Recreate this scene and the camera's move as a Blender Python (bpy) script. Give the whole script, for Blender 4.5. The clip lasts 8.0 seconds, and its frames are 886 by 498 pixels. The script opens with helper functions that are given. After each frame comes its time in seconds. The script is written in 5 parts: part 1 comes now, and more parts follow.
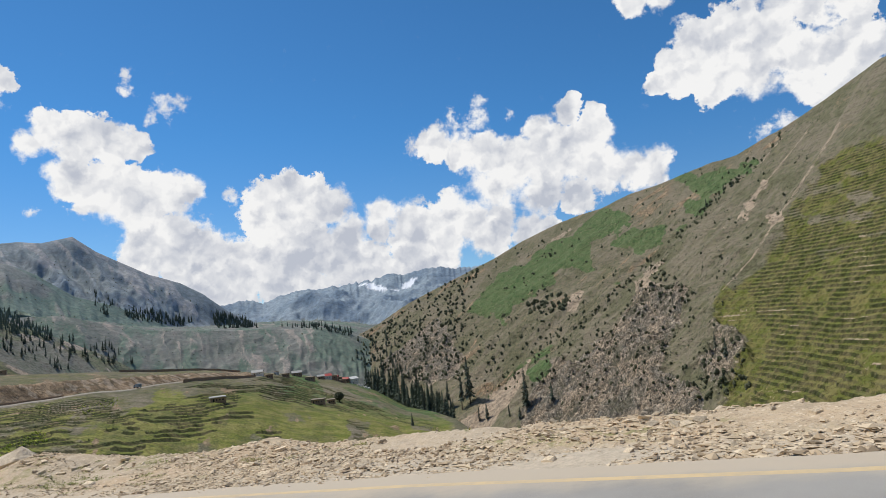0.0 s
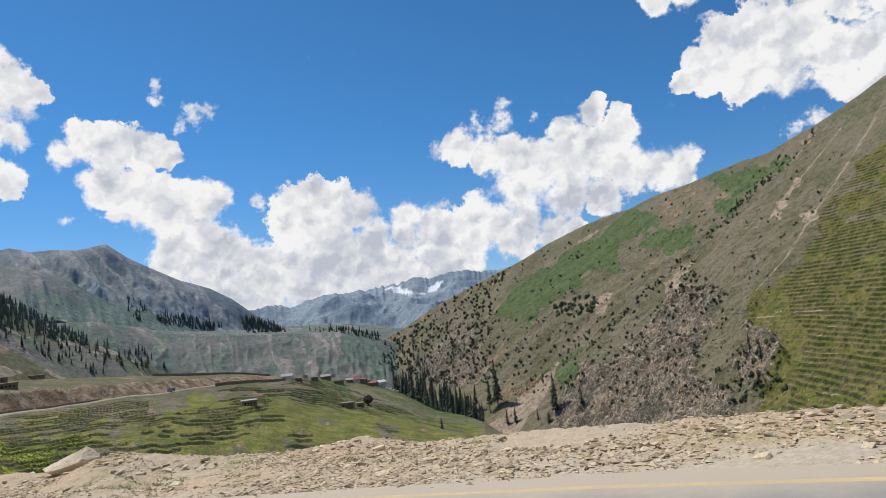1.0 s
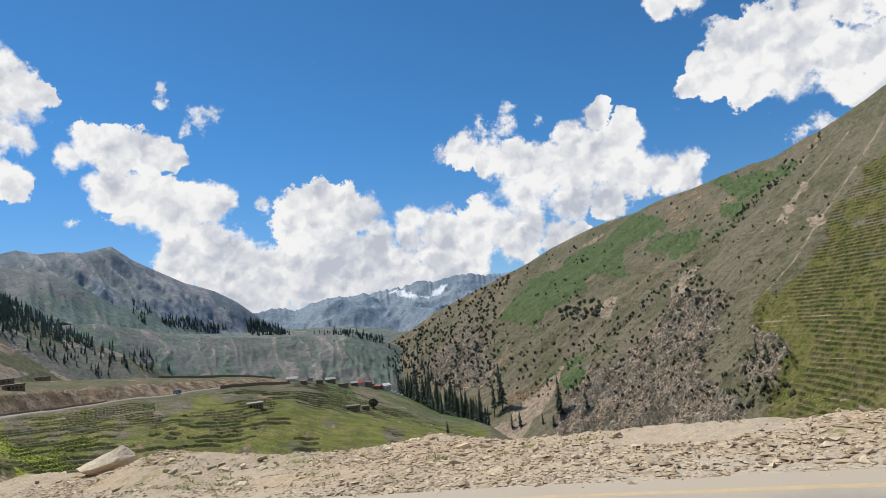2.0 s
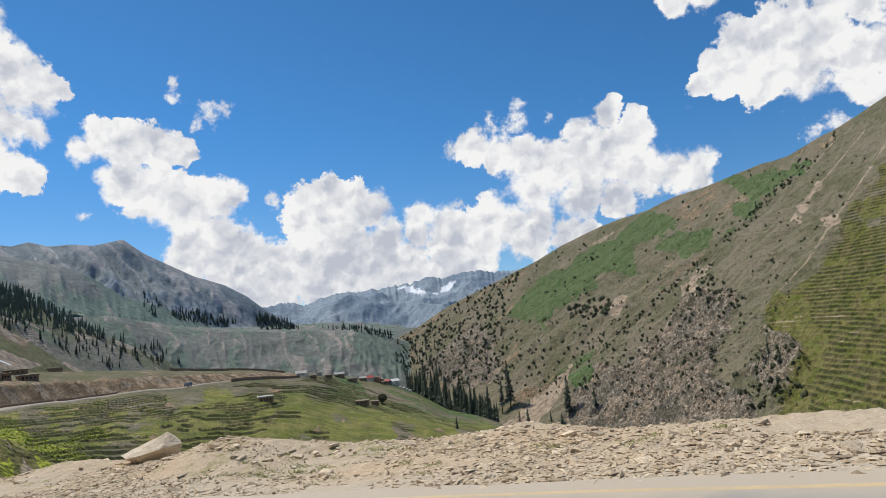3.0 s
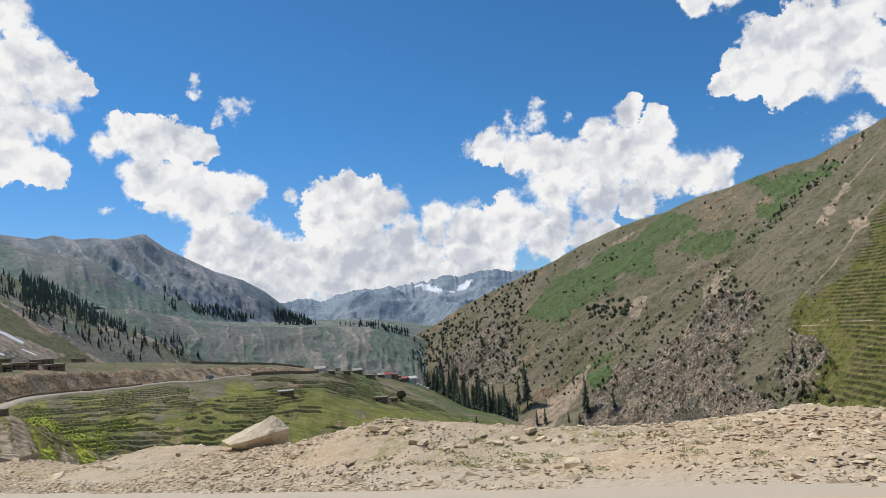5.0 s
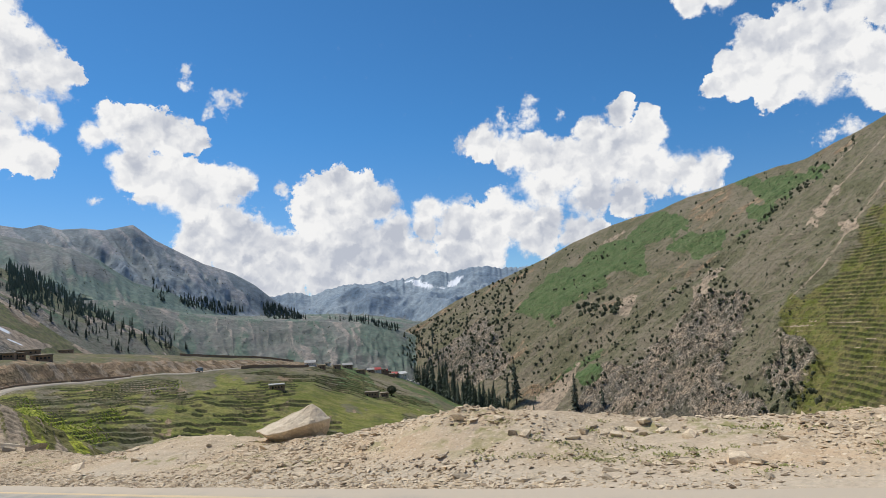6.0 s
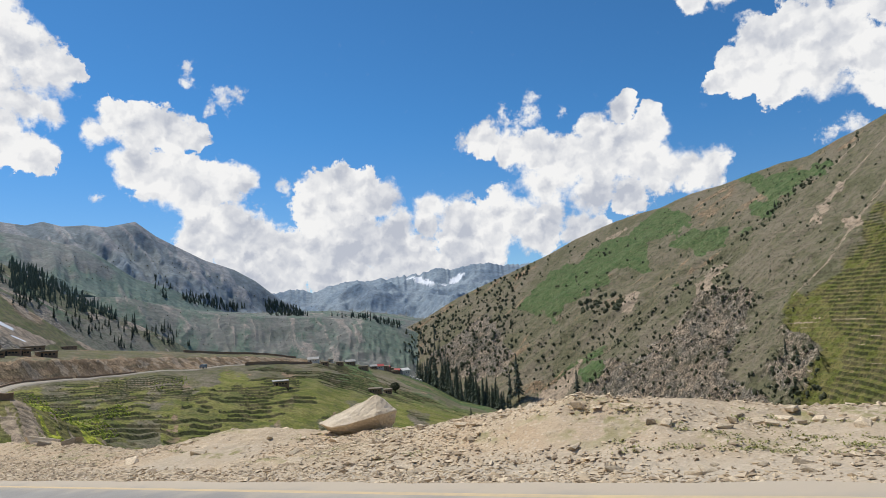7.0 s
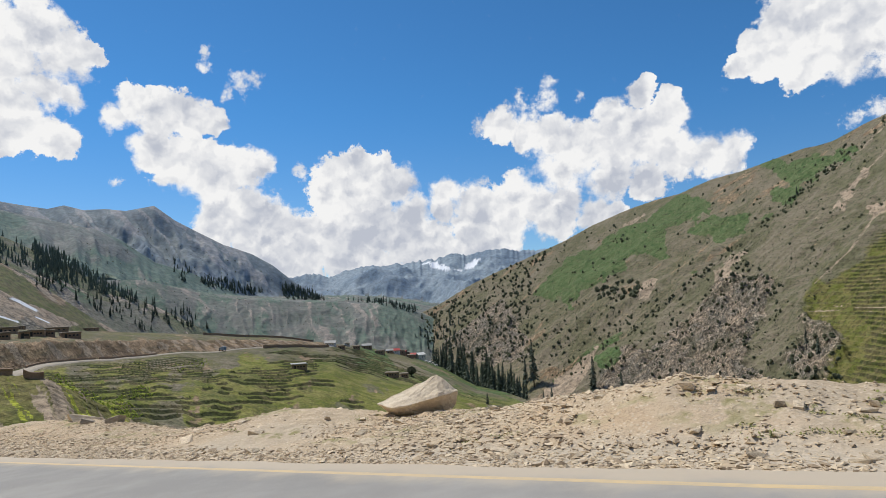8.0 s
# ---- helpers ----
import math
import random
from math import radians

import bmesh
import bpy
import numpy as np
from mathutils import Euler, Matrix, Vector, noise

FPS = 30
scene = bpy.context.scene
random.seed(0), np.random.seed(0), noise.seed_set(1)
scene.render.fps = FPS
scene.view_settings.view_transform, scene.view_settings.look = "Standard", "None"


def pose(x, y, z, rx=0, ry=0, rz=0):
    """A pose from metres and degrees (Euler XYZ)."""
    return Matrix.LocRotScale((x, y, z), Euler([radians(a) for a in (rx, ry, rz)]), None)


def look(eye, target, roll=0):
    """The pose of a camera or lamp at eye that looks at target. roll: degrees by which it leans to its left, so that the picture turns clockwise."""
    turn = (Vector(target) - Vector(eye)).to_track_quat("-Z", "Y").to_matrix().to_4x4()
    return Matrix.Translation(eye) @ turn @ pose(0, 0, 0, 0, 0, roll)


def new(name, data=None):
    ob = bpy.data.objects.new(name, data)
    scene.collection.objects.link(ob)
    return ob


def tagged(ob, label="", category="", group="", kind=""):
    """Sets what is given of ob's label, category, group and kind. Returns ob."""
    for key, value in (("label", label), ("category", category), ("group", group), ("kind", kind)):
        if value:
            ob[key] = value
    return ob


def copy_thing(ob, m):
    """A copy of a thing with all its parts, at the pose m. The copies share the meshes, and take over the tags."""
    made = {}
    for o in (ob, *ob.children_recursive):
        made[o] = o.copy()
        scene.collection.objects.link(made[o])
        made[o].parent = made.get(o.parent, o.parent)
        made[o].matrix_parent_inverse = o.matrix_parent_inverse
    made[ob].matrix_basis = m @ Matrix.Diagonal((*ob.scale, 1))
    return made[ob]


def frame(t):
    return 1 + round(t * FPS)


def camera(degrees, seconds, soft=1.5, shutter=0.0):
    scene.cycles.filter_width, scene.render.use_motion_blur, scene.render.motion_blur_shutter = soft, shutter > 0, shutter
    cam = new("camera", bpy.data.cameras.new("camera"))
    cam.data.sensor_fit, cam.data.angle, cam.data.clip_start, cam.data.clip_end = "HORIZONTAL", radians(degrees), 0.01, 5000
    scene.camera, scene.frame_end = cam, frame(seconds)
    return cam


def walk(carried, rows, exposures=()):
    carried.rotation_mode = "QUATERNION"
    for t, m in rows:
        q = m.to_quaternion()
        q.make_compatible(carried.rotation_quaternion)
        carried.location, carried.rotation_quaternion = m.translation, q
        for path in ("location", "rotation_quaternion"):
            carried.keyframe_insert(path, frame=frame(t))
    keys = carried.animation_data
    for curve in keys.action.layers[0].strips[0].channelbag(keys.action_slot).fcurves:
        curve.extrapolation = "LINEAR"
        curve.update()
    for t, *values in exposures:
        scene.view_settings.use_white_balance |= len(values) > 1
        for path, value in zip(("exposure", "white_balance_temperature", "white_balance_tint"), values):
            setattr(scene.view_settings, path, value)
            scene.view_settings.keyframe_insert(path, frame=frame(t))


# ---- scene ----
cam = camera(70.7, 8.0, soft=0.65)
# The car rolls straight down the road at about 1.8 m/s; its camera looks across the road into the valley.
PATH = [
    (0.0, (0.000, 0.000, 1.400, 96.023, 4.973, 0.524)),
    (0.5, (-0.777, 0.463, 1.347, 96.127, 5.397, 1.950)),
    (1.0, (-1.577, 0.915, 1.261, 96.539, 5.327, 2.904)),
    (1.5, (-2.375, 1.377, 1.191, 96.989, 5.309, 3.069)),
    (3.0, (-4.766, 2.596, 0.924, 96.642, 4.415, 3.987)),
    (3.5, (-5.678, 3.105, 0.833, 97.356, 4.265, 4.387)),
    (4.0, (-6.574, 3.634, 0.717, 97.183, 3.945, 4.125)),
    (4.5, (-7.488, 4.197, 0.623, 97.143, 3.677, 4.295)),
    (5.0, (-8.387, 4.775, 0.488, 96.594, 3.464, 5.429)),
    (6.5, (-11.014, 6.425, 0.149, 96.158, 2.409, 4.162)),
    (7.0, (-11.879, 6.713, 0.067, 95.916, 2.667, 4.617)),
    (7.5, (-12.742, 7.161, -0.026, 94.793, 2.226, 5.810)),
    (8.0, (-13.024, 7.296, -0.062, 94.633, 2.210, 6.012)),
]
walk(cam, [(t, pose(*p)) for t, p in PATH])

# ---- light: high summer sun from the valley's side, blue mountain sky with cumulus ----
SUN_AZ, SUN_EL = -56.0, 57.0  # degrees; azimuth clockwise from +y

sun_data = bpy.data.lights.new("sun", "SUN")
sun_data.energy, sun_data.angle, sun_data.color = 3.6, radians(0.53), (1.0, 0.945, 0.83)
sun_dir = Vector((math.sin(radians(SUN_AZ)) * math.cos(radians(SUN_EL)), math.cos(radians(SUN_AZ)) * math.cos(radians(SUN_EL)), math.sin(radians(SUN_EL))))
sun = new("sun", sun_data)
sun.matrix_world = look(sun_dir * 100, (0, 0, 0))
scene.view_settings.exposure = 0.0


def direction(az, el):
    a, e = radians(az), radians(el)
    return (math.sin(a) * math.cos(e), math.cos(a) * math.cos(e), math.sin(e))


# Cumulus puffs: azimuth, elevation, radius in degrees
CLOUD_WEST = [(-38.8, 21.2, 2.3), (-37.3, 19.8, 2.3), (-35.4, 20.2, 1.1), (-38.7, 17.1, 1.7), (-36.9, 16.8, 1.1), (-39.0, 13.7, 1.7), (-37.6, 13.4, 1.6), (-39.4, 22.7, 1.3), (-41.6, 19.9, 3.2), (-41.1, 14.7, 2.6), (-41.0, 24.5, 2.0)]
CLOUD_STEP = [(-32.5, 17.0, 1.8), (-30.4, 16.5, 2.2), (-27.8, 16.2, 2.0), (-26.0, 16.0, 1.3), (-33.9, 15.8, 1.2), (-30.9, 13.3, 2.0), (-28.7, 12.4, 2.7), (-26.1, 11.5, 2.8), (-23.3, 12.5, 2.1), (-21.9, 12.8, 1.2), (-25.7, 8.7, 2.3), (-22.9, 8.1, 2.9), (-25.7, 6.7, 2.1)]
CLOUD_BANK = [(-21.1, 6.6, 2.9), (-18.2, 5.5, 3.0), (-15.3, 5.8, 3.3), (-12.2, 6.2, 3.6), (-9.1, 6.0, 3.1), (-6.1, 5.3, 2.6), (-15.0, 10.7, 2.8), (-12.9, 12.1, 1.9), (-16.6, 9.9, 2.0), (-10.9, 10.7, 2.3), (-9.4, 10.4, 1.9), (-13.1, 8.3, 3.3), (-8.5, 8.0, 2.1), (-23.0, 5.2, 1.9), (-20.2, 4.6, 1.9), (-21.0, 4.0, 1.9), (-18.0, 3.7, 2.1), (-15.0, 3.8, 2.1), (-12.0, 4.1, 2.1), (-9.0, 4.5, 2.0)]
CLOUD_SADDLE = [(-5.5, 9.9, 1.6), (-5.6, 8.4, 1.6), (-2.7, 8.2, 2.8), (-0.2, 7.5, 3.1), (2.5, 8.3, 2.6), (4.5, 7.1, 2.3), (1.6, 9.4, 2.1), (-0.3, 5.7, 2.3), (-2.9, 5.6, 2.1), (5.6, 8.5, 1.8), (8.1, 7.3, 1.8), (9.8, 7.1, 1.4)]
CLOUD_TOWER = [(-0.0, 15.5, 1.8), (2.5, 14.5, 2.0), (4.6, 13.8, 2.5), (7.1, 13.0, 3.0), (10.2, 13.1, 3.4), (13.1, 13.2, 3.1), (14.9, 15.4, 1.7), (12.6, 17.0, 1.4), (13.1, 17.7, 0.9), (10.4, 15.4, 2.0), (15.4, 11.5, 2.4), (17.7, 11.1, 2.1), (19.5, 11.3, 1.8), (5.4, 11.1, 2.5), (9.4, 10.2, 2.5), (12.8, 9.8, 1.9)]
CLOUD_EAST = [(27.6, 20.5, 2.6), (24.7, 20.4, 2.5), (22.7, 18.7, 2.2), (20.8, 18.2, 1.2), (25.1, 17.7, 2.5), (28.0, 17.4, 2.6), (30.1, 18.6, 2.3), (32.6, 17.4, 2.3), (31.9, 15.5, 1.7), (34.7, 17.2, 2.9), (32.8, 14.0, 1.1)]
CLOUD_HIGH = [(19.4, 25.0, 1.5), (21.7, 24.7, 1.3), (31.4, 21.9, 1.9), (33.1, 21.0, 1.8), (35.2, 21.0, 2.1), (29.3, 24.0, 1.9)]
CLOUD_SHREDS = [(-23.8, 19.2, 0.9), (-22.6, 19.6, 0.6), (-24.8, 18.4, 0.5), (-26.7, 20.1, 0.5), (-26.6, 20.9, 0.5), (-26.5, 21.7, 0.45), (-33.5, 10.8, 0.5), (-20.6, 4.2, 0.7), (-26.0, 8.4, 0.7), (4.6, 19.0, 0.75), (4.4, 18.0, 0.8), (4.1, 17.0, 0.95), (3.0, 16.6, 0.8), (1.7, 17.2, 0.85), (-1.9, 15.7, 0.9), (-0.6, 16.2, 0.7), (20.6, 17.2, 0.4), (-18.5, 12.0, 0.7), (7.3, 17.7, 0.5), (29.7, 12.8, 0.8), (28.1, 12.5, 0.7)]


class Net:
    """Short hand for a node tree."""

    def __init__(self, tree):
        self.tree = tree

    def add(self, kind, inputs=(), **props):
        node = self.tree.nodes.new(kind)
        for key, value in props.items():
            setattr(node, key, value)
        for key, value in dict(inputs).items():
            if isinstance(value, bpy.types.NodeSocket):
                self.tree.links.new(value, node.inputs[key])
            else:
                node.inputs[key].default_value = value
        return node

    def math(self, op, a, b=0.0, c=0.0, clamp=False):
        return self.add("ShaderNodeMath", {0: a, 1: b, 2: c}, operation=op, use_clamp=clamp).outputs[0]

    def vec(self, op, a, b=(0, 0, 0), **more):
        node = self.add("ShaderNodeVectorMath", {0: a, 1: b}, operation=op)
        for key, value in more.items():
            node.inputs[key].default_value = value
        return node.outputs["Value"] if op in ("DISTANCE", "DOT_PRODUCT", "LENGTH") else node.outputs[0]

    def noise(self, vector, scale, detail=4.0, rough=0.55, lac=2.1, distortion=0.0):
        return self.add("ShaderNodeTexNoise", {"Vector": vector, "Scale": scale, "Detail": detail, "Roughness": rough, "Lacunarity": lac, "Distortion": distortion}).outputs

    def ramp(self, value, lo, hi, a=0.0, b=1.0, smooth=True):
        return self.add("ShaderNodeMapRange", {"Value": value, "From Min": lo, "From Max": hi, "To Min": a, "To Max": b},
                        interpolation_type="SMOOTHSTEP" if smooth else "LINEAR", clamp=True).outputs[0]

    def mix(self, fac, a, b, blend="MIX"):
        node = self.add("ShaderNodeMix", {0: fac}, data_type="RGBA", blend_type=blend)
        for key, value in ((6, a), (7, b)):
            if isinstance(value, bpy.types.NodeSocket):
                self.tree.links.new(value, node.inputs[key])
            else:
                node.inputs[key].default_value = (*value, 1.0)[:4]
        return node.outputs[2]


def build_world():
    world = bpy.data.worlds.new("sky")
    scene.world = world
    world.use_nodes = True
    world.node_tree.nodes.clear()
    n = Net(world.node_tree)
    sky = n.add("ShaderNodeTexSky", sky_type="NISHITA", sun_disc=False, sun_elevation=radians(SUN_EL), sun_rotation=radians(SUN_AZ),
                altitude=3000.0, air_density=1.0, dust_density=0.6, ozone_density=1.0).outputs[0]
    where = n.add("ShaderNodeTexCoord").outputs["Generated"]
    # billows push the outlines about
    w1 = n.vec("SUBTRACT", n.noise(where, 16.0, 3.0, 0.55)[1], (0.5, 0.5, 0.5))
    w2 = n.vec("SUBTRACT", n.noise(where, 60.0, 4.0, 0.6)[1], (0.5, 0.5, 0.5))
    bent = n.vec("ADD", where, n.vec("SCALE", w1, Scale=0.034))
    bent = n.vec("ADD", bent, n.vec("SCALE", w2, Scale=0.020))
    field = crown = None
    bent_z = n.vec("DOT_PRODUCT", bent, (0.0, 0.0, 1.0))
    for az, el, size in CLOUD_WEST + CLOUD_STEP + CLOUD_BANK + CLOUD_SADDLE + CLOUD_TOWER + CLOUD_EAST + CLOUD_HIGH:
        far = n.vec("DISTANCE", bent, direction(az, el))
        one = n.ramp(far, radians(size) * 1.38, radians(size) * 0.15, 0.0, 1.0, smooth=False)
        high = n.math("MULTIPLY_ADD", n.math("SUBTRACT", bent_z, math.sin(radians(el))), 0.26 / radians(size), one)
        field = one if field is None else n.math("SMOOTH_MAX", field, one, 0.07)
        crown = high if crown is None else n.math("SMOOTH_MAX", crown, high, 0.07)
    # the same kind of cloud all round the sky, thinner overhead
    apart = n.add("ShaderNodeSeparateXYZ", {0: where}).outputs
    behind = n.math("MULTIPLY", n.ramp(apart[1], 0.62, 0.3), n.ramp(apart[2], 0.02, 0.1))
    other = n.math("MULTIPLY", n.ramp(n.noise(bent, 3.2, 5.0, 0.55)[0], 0.5, 0.72), behind)
    field = n.math("MAXIMUM", field, other)
    fine = n.noise(where, 42.0, 8.0, 0.64)[0]
    puffy = n.add("ShaderNodeTexVoronoi", {"Vector": bent, "Scale": 24.0, "Smoothness": 0.45, "Detail": 1.0, "Roughness": 0.6}, feature="SMOOTH_F1").outputs["Distance"]
    field_c = n.math("ADD", field, n.math("MULTIPLY", n.math("SUBTRACT", 0.42, puffy), n.ramp(field, 0.05, 0.3, 0.0, 0.13)))
    ragged = n.math("ADD", field_c, n.math("MULTIPLY", n.math("MULTIPLY", n.math("SUBTRACT", fine, 0.5), 1.0), n.ramp(field, 0.03, 0.22)))
    wisp = n.ramp(n.noise(where, 9.0, 3.0, 0.5)[0], 0.40, 0.66, 0.10, 0.46)
    cover = n.ramp(ragged, 0.21, n.math("ADD", 0.21, wisp))
    thin = None
    for az, el, size in CLOUD_SHREDS:
        far = n.vec("DISTANCE", bent, direction(az, el))
        one = n.ramp(far, radians(size) * 1.9, 0.0, 0.0, 1.0, smooth=False)
        thin = one if thin is None else n.math("SMOOTH_MAX", thin, one, 0.1)
    thin = n.math("MULTIPLY", n.ramp(n.math("ADD", thin, n.math("MULTIPLY", n.math("SUBTRACT", n.noise(where, 55.0, 6.0, 0.7)[0], 0.5), 2.2)), 0.35, 1.0), n.ramp(thin, 0.0, 0.25))
    cover = n.math("MAXIMUM", cover, n.math("MULTIPLY", thin, 0.9))
    # lit and shaded sides of the billows
    toward = n.vec("ADD", bent, tuple(0.02 * v for v in sun_dir))
    relief = n.math("SUBTRACT", n.noise(bent, 14.0, 3.0, 0.5)[0], n.noise(toward, 14.0, 3.0, 0.5)[0])
    thick = n.math("ADD", n.ramp(field, 0.35, 1.1, 0.0, 0.45), n.ramp(n.noise(where, 8.0, 3.0, 0.5)[0], 0.40, 0.66, 0.0, 0.95))
    near = n.vec("ADD", bent, tuple(0.008 * v for v in sun_dir))
    curl = n.math("SUBTRACT", n.noise(bent, 36.0, 2.0, 0.5)[0], n.noise(near, 36.0, 2.0, 0.5)[0])
    top = n.ramp(n.math("SUBTRACT", crown, field), -0.12, 0.2, -0.22, 0.22, False)
    puffy_n = n.add("ShaderNodeTexVoronoi", {"Vector": n.vec("ADD", bent, tuple(0.012 * v for v in sun_dir)), "Scale": 24.0, "Smoothness": 0.45, "Detail": 1.0, "Roughness": 0.6}, feature="SMOOTH_F1").outputs["Distance"]
    curl = n.math("ADD", curl, n.math("MULTIPLY", n.math("SUBTRACT", puffy_n, puffy), 0.8))
    lit = n.math("ADD", n.math("ADD", n.math("MULTIPLY", relief, 2.3), n.math("MULTIPLY", curl, 1.1)), n.math("MULTIPLY", thick, -0.42))
    lit = n.math("ADD", n.math("ADD", lit, n.math("MULTIPLY", top, 0.9)), 0.82, clamp=True)
    white = n.mix(lit, (0.56, 0.595, 0.68), (1.0, 0.998, 0.995))
    air = n.mix(n.ramp(apart[2], 0.02, 0.32), (0.64, 0.865, 1.03), (0.425, 0.955, 1.27))
    sky = n.mix(1.0, sky, air, "MULTIPLY")
    back = n.add("ShaderNodeBackground", {"Color": sky, "Strength": 0.10})
    cloud = n.add("ShaderNodeBackground", {"Color": white, "Strength": 0.90})
    both = n.add("ShaderNodeMixShader", {0: cover, 1: back.outputs[0], 2: cloud.outputs[0]})
    out = n.add("ShaderNodeOutputWorld")
    n.tree.links.new(both.outputs[0], out.inputs[0])


build_world()


# ---- smooth noise on arrays ----
def lattice(ix, iy, seed):
    v = np.sin(ix * 127.1 + iy * 311.7 + seed * 74.7) * 43758.5453
    return v - np.floor(v)


def value_noise(x, y, seed=0):
    ix, iy = np.floor(x), np.floor(y)
    fx, fy = x - ix, y - iy
    fx, fy = fx * fx * fx * (fx * (fx * 6 - 15) + 10), fy * fy * fy * (fy * (fy * 6 - 15) + 10)
    a, b = lattice(ix, iy, seed), lattice(ix + 1, iy, seed)
    c, d = lattice(ix, iy + 1, seed), lattice(ix + 1, iy + 1, seed)
    return 2 * (a + (b - a) * fx + (c - a) * fy + (a - b - c + d) * fx * fy) - 1


def fbm(x, y, octaves=4, gain=0.5, seed=0):
    total, amp, norm = 0.0, 1.0, 0.0
    for k in range(octaves):
        total = total + amp * value_noise(x, y, seed + k * 3.1)
        norm += amp
        x, y, amp = x * 1.62 - y * 1.21 + 5.3, x * 1.21 + y * 1.62 + 1.7, amp * gain
    return total / norm


def ridged(x, y, octaves=4, gain=0.5, seed=0):
    total, amp, norm = 0.0, 1.0, 0.0
    for k in range(octaves):
        total = total + amp * (1 - 2 * np.abs(value_noise(x, y, seed + k * 2.7)))
        norm += amp
        x, y, amp = x * 1.62 - y * 1.21 + 2.3, x * 1.21 + y * 1.62 + 8.7, amp * gain
    return total / norm


def step01(x, lo, hi):
    t = np.clip((x - lo) / (hi - lo), 0, 1)
    return t * t * (3 - 2 * t)


def table(x, rows, column):
    return np.interp(x, [r[0] for r in rows], [r[column] for r in rows])


# ---- the lie of the land ----
ALONG = (-0.862, 0.507)  # the way the road runs
ACROSS = (0.507, 0.862)  # from the road towards the valley
GRADE = -0.108
VIEW = (-6.5, 3.6, 0.72)  # middle of the lookout, from which bearings are counted

# verge crest: s along the road, n across it, height over the road
CREST = [(-40, 9.3, 0.0), (2, 9.3, -0.08), (5, 9.3, 0.03), (7.5, 9.5, 0.02), (9, 9.9, -0.06), (11, 10.3, 0.15), (13, 10.0, 0.06), (14.5, 9.6, 0.14), (16, 9.0, 0.46), (17.5, 8.8, 0.64), (18.4, 8.9, 0.52),
         (20.5, 9.5, 0.25), (22.5, 10.4, 0.06), (24, 10.9, 0.0), (25.8, 10.3, 0.24), (27.5, 10.0, 0.34), (29.5, 10.0, 0.1), (32, 10.0, -0.1), (34.5, 10.0, 0.12), (38, 10.0, 0.4), (42, 10.0, 0.42), (46, 10.0, 0.25), (70, 10.0, 0.2)]
# ridges: bearing and height in degrees
SNOW_RIDGE = [(-40, 3.2), (-19.5, 2.79), (-17.8, 2.95), (-16.4, 2.71), (-13.9, 3.21), (-11.3, 3.32), (-8.7, 3.72), (-6.7, 3.89), (-4.6, 4.17), (-3.5, 3.94), (-2.2, 4.16), (-0.4, 4.39), (1.1, 4.02), (3.2, 4.12), (30, 4.5)]
WEST_PEAK = [(-60, 9.0), (-44, 9.4), (-41.4, 8.6), (-39.3, 8.31), (-38.4, 8.19), (-37.3, 8.51), (-36.0, 8.22), (-34.5, 8.36), (-32.9, 8.24), (-30.8, 8.7), (-29.2, 7.52), (-27.5, 6.64), (-25.3, 5.52), (-23.0, 4.70), (-21.2, 3.63), (-19.3, 2.04), (-17.9, 1.20), (-16.2, 0.19), (-12, -2.5)]
BLUFF = [(-60, 3.0), (-31.7, 2.6), (-27.6, 1.44), (-25.4, 0.87), (-20.8, 0.41), (-16.2, 0.14), (-13.5, -0.05), (-11.5, -0.09), (-10.0, -0.60), (-8.5, -1.06), (-5, -2.5), (10, -6), (16, -20)]
PINE_SLOPE = [(-60, 9.0), (-41.3, 6.0), (-39.2, 4.9), (-37.1, 3.7), (-34.9, 2.3), (-31.7, 0.8), (-28.0, -1.2), (-26.3, -2.4), (-22, -5), (-16, -14), (-10, -30)]
BROWN_SPUR = [(-60, 8.0), (-41.3, 3.9), (-39.2, 2.49), (-37.4, 1.12), (-35.6, -0.31), (-33.7, -1.56), (-30, -4), (-24, -12), (-18, -30)]
EMBANKMENT = [(-62, -3.9), (-46, -4.2), (-43, -4.7), (-40.4, -5.1), (-38.0, -6.5), (-35.0, -8.4), (-32, -11.0), (-26, -16.0)]
EAST_HILL = [(-14, -8.0), (-10.2, -4.0), (-9.1, -2.2), (-8.5, -1.21), (-6.4, -0.34), (-3.2, 1.49), (-0.5, 2.59), (2.1, 3.68), (4.8, 4.76), (7.5, 6.07), (10.1, 7.09), (12.6, 7.83), (15.0, 8.29), (17.5, 9.21), (19.8, 9.61), (22.1, 10.21), (24.3, 10.78), (26.4, 11.08), (28.4, 11.93), (30.4, 12.68), (33.1, 13.96), (37.1, 16.0), (60, 20.0)]
WEST_SHOULDER = [(-60, 9.5), (-46, 8.6), (-41.4, 8.0), (-38.2, 7.35), (-35.1, 6.75), (-33.3, 5.9), (-30.7, 4.0), (-27.9, 3.1), (-23.9, 1.1), (-21, -1.5), (-17, -8), (-10, -30)]
# the two spurs of the east hill that stand before the slope behind them
SPUR = [(-20, -40), (0, -12.5), (2.6, -9.0), (4.2, -7.2), (6.9, -5.4), (9.4, -4.2), (11.5, -2.45), (13.6, -0.9), (15.3, 0.66), (17.2, 1.9), (19.6, 3.6), (21.5, 5.3), (23.6, 7.1), (26.2, 8.85), (28.2, 10.15), (29.9, 11.8), (31.3, 12.8), (36, 17), (60, 40)]
FIELD_SPUR = [(0, -30), (18, -12), (21.5, -5), (24.2, 0.0), (26.66, 2.4), (28.9, 5.4), (30.64, 7.4), (33, 10.6), (36, 14.5), (60, 40)]
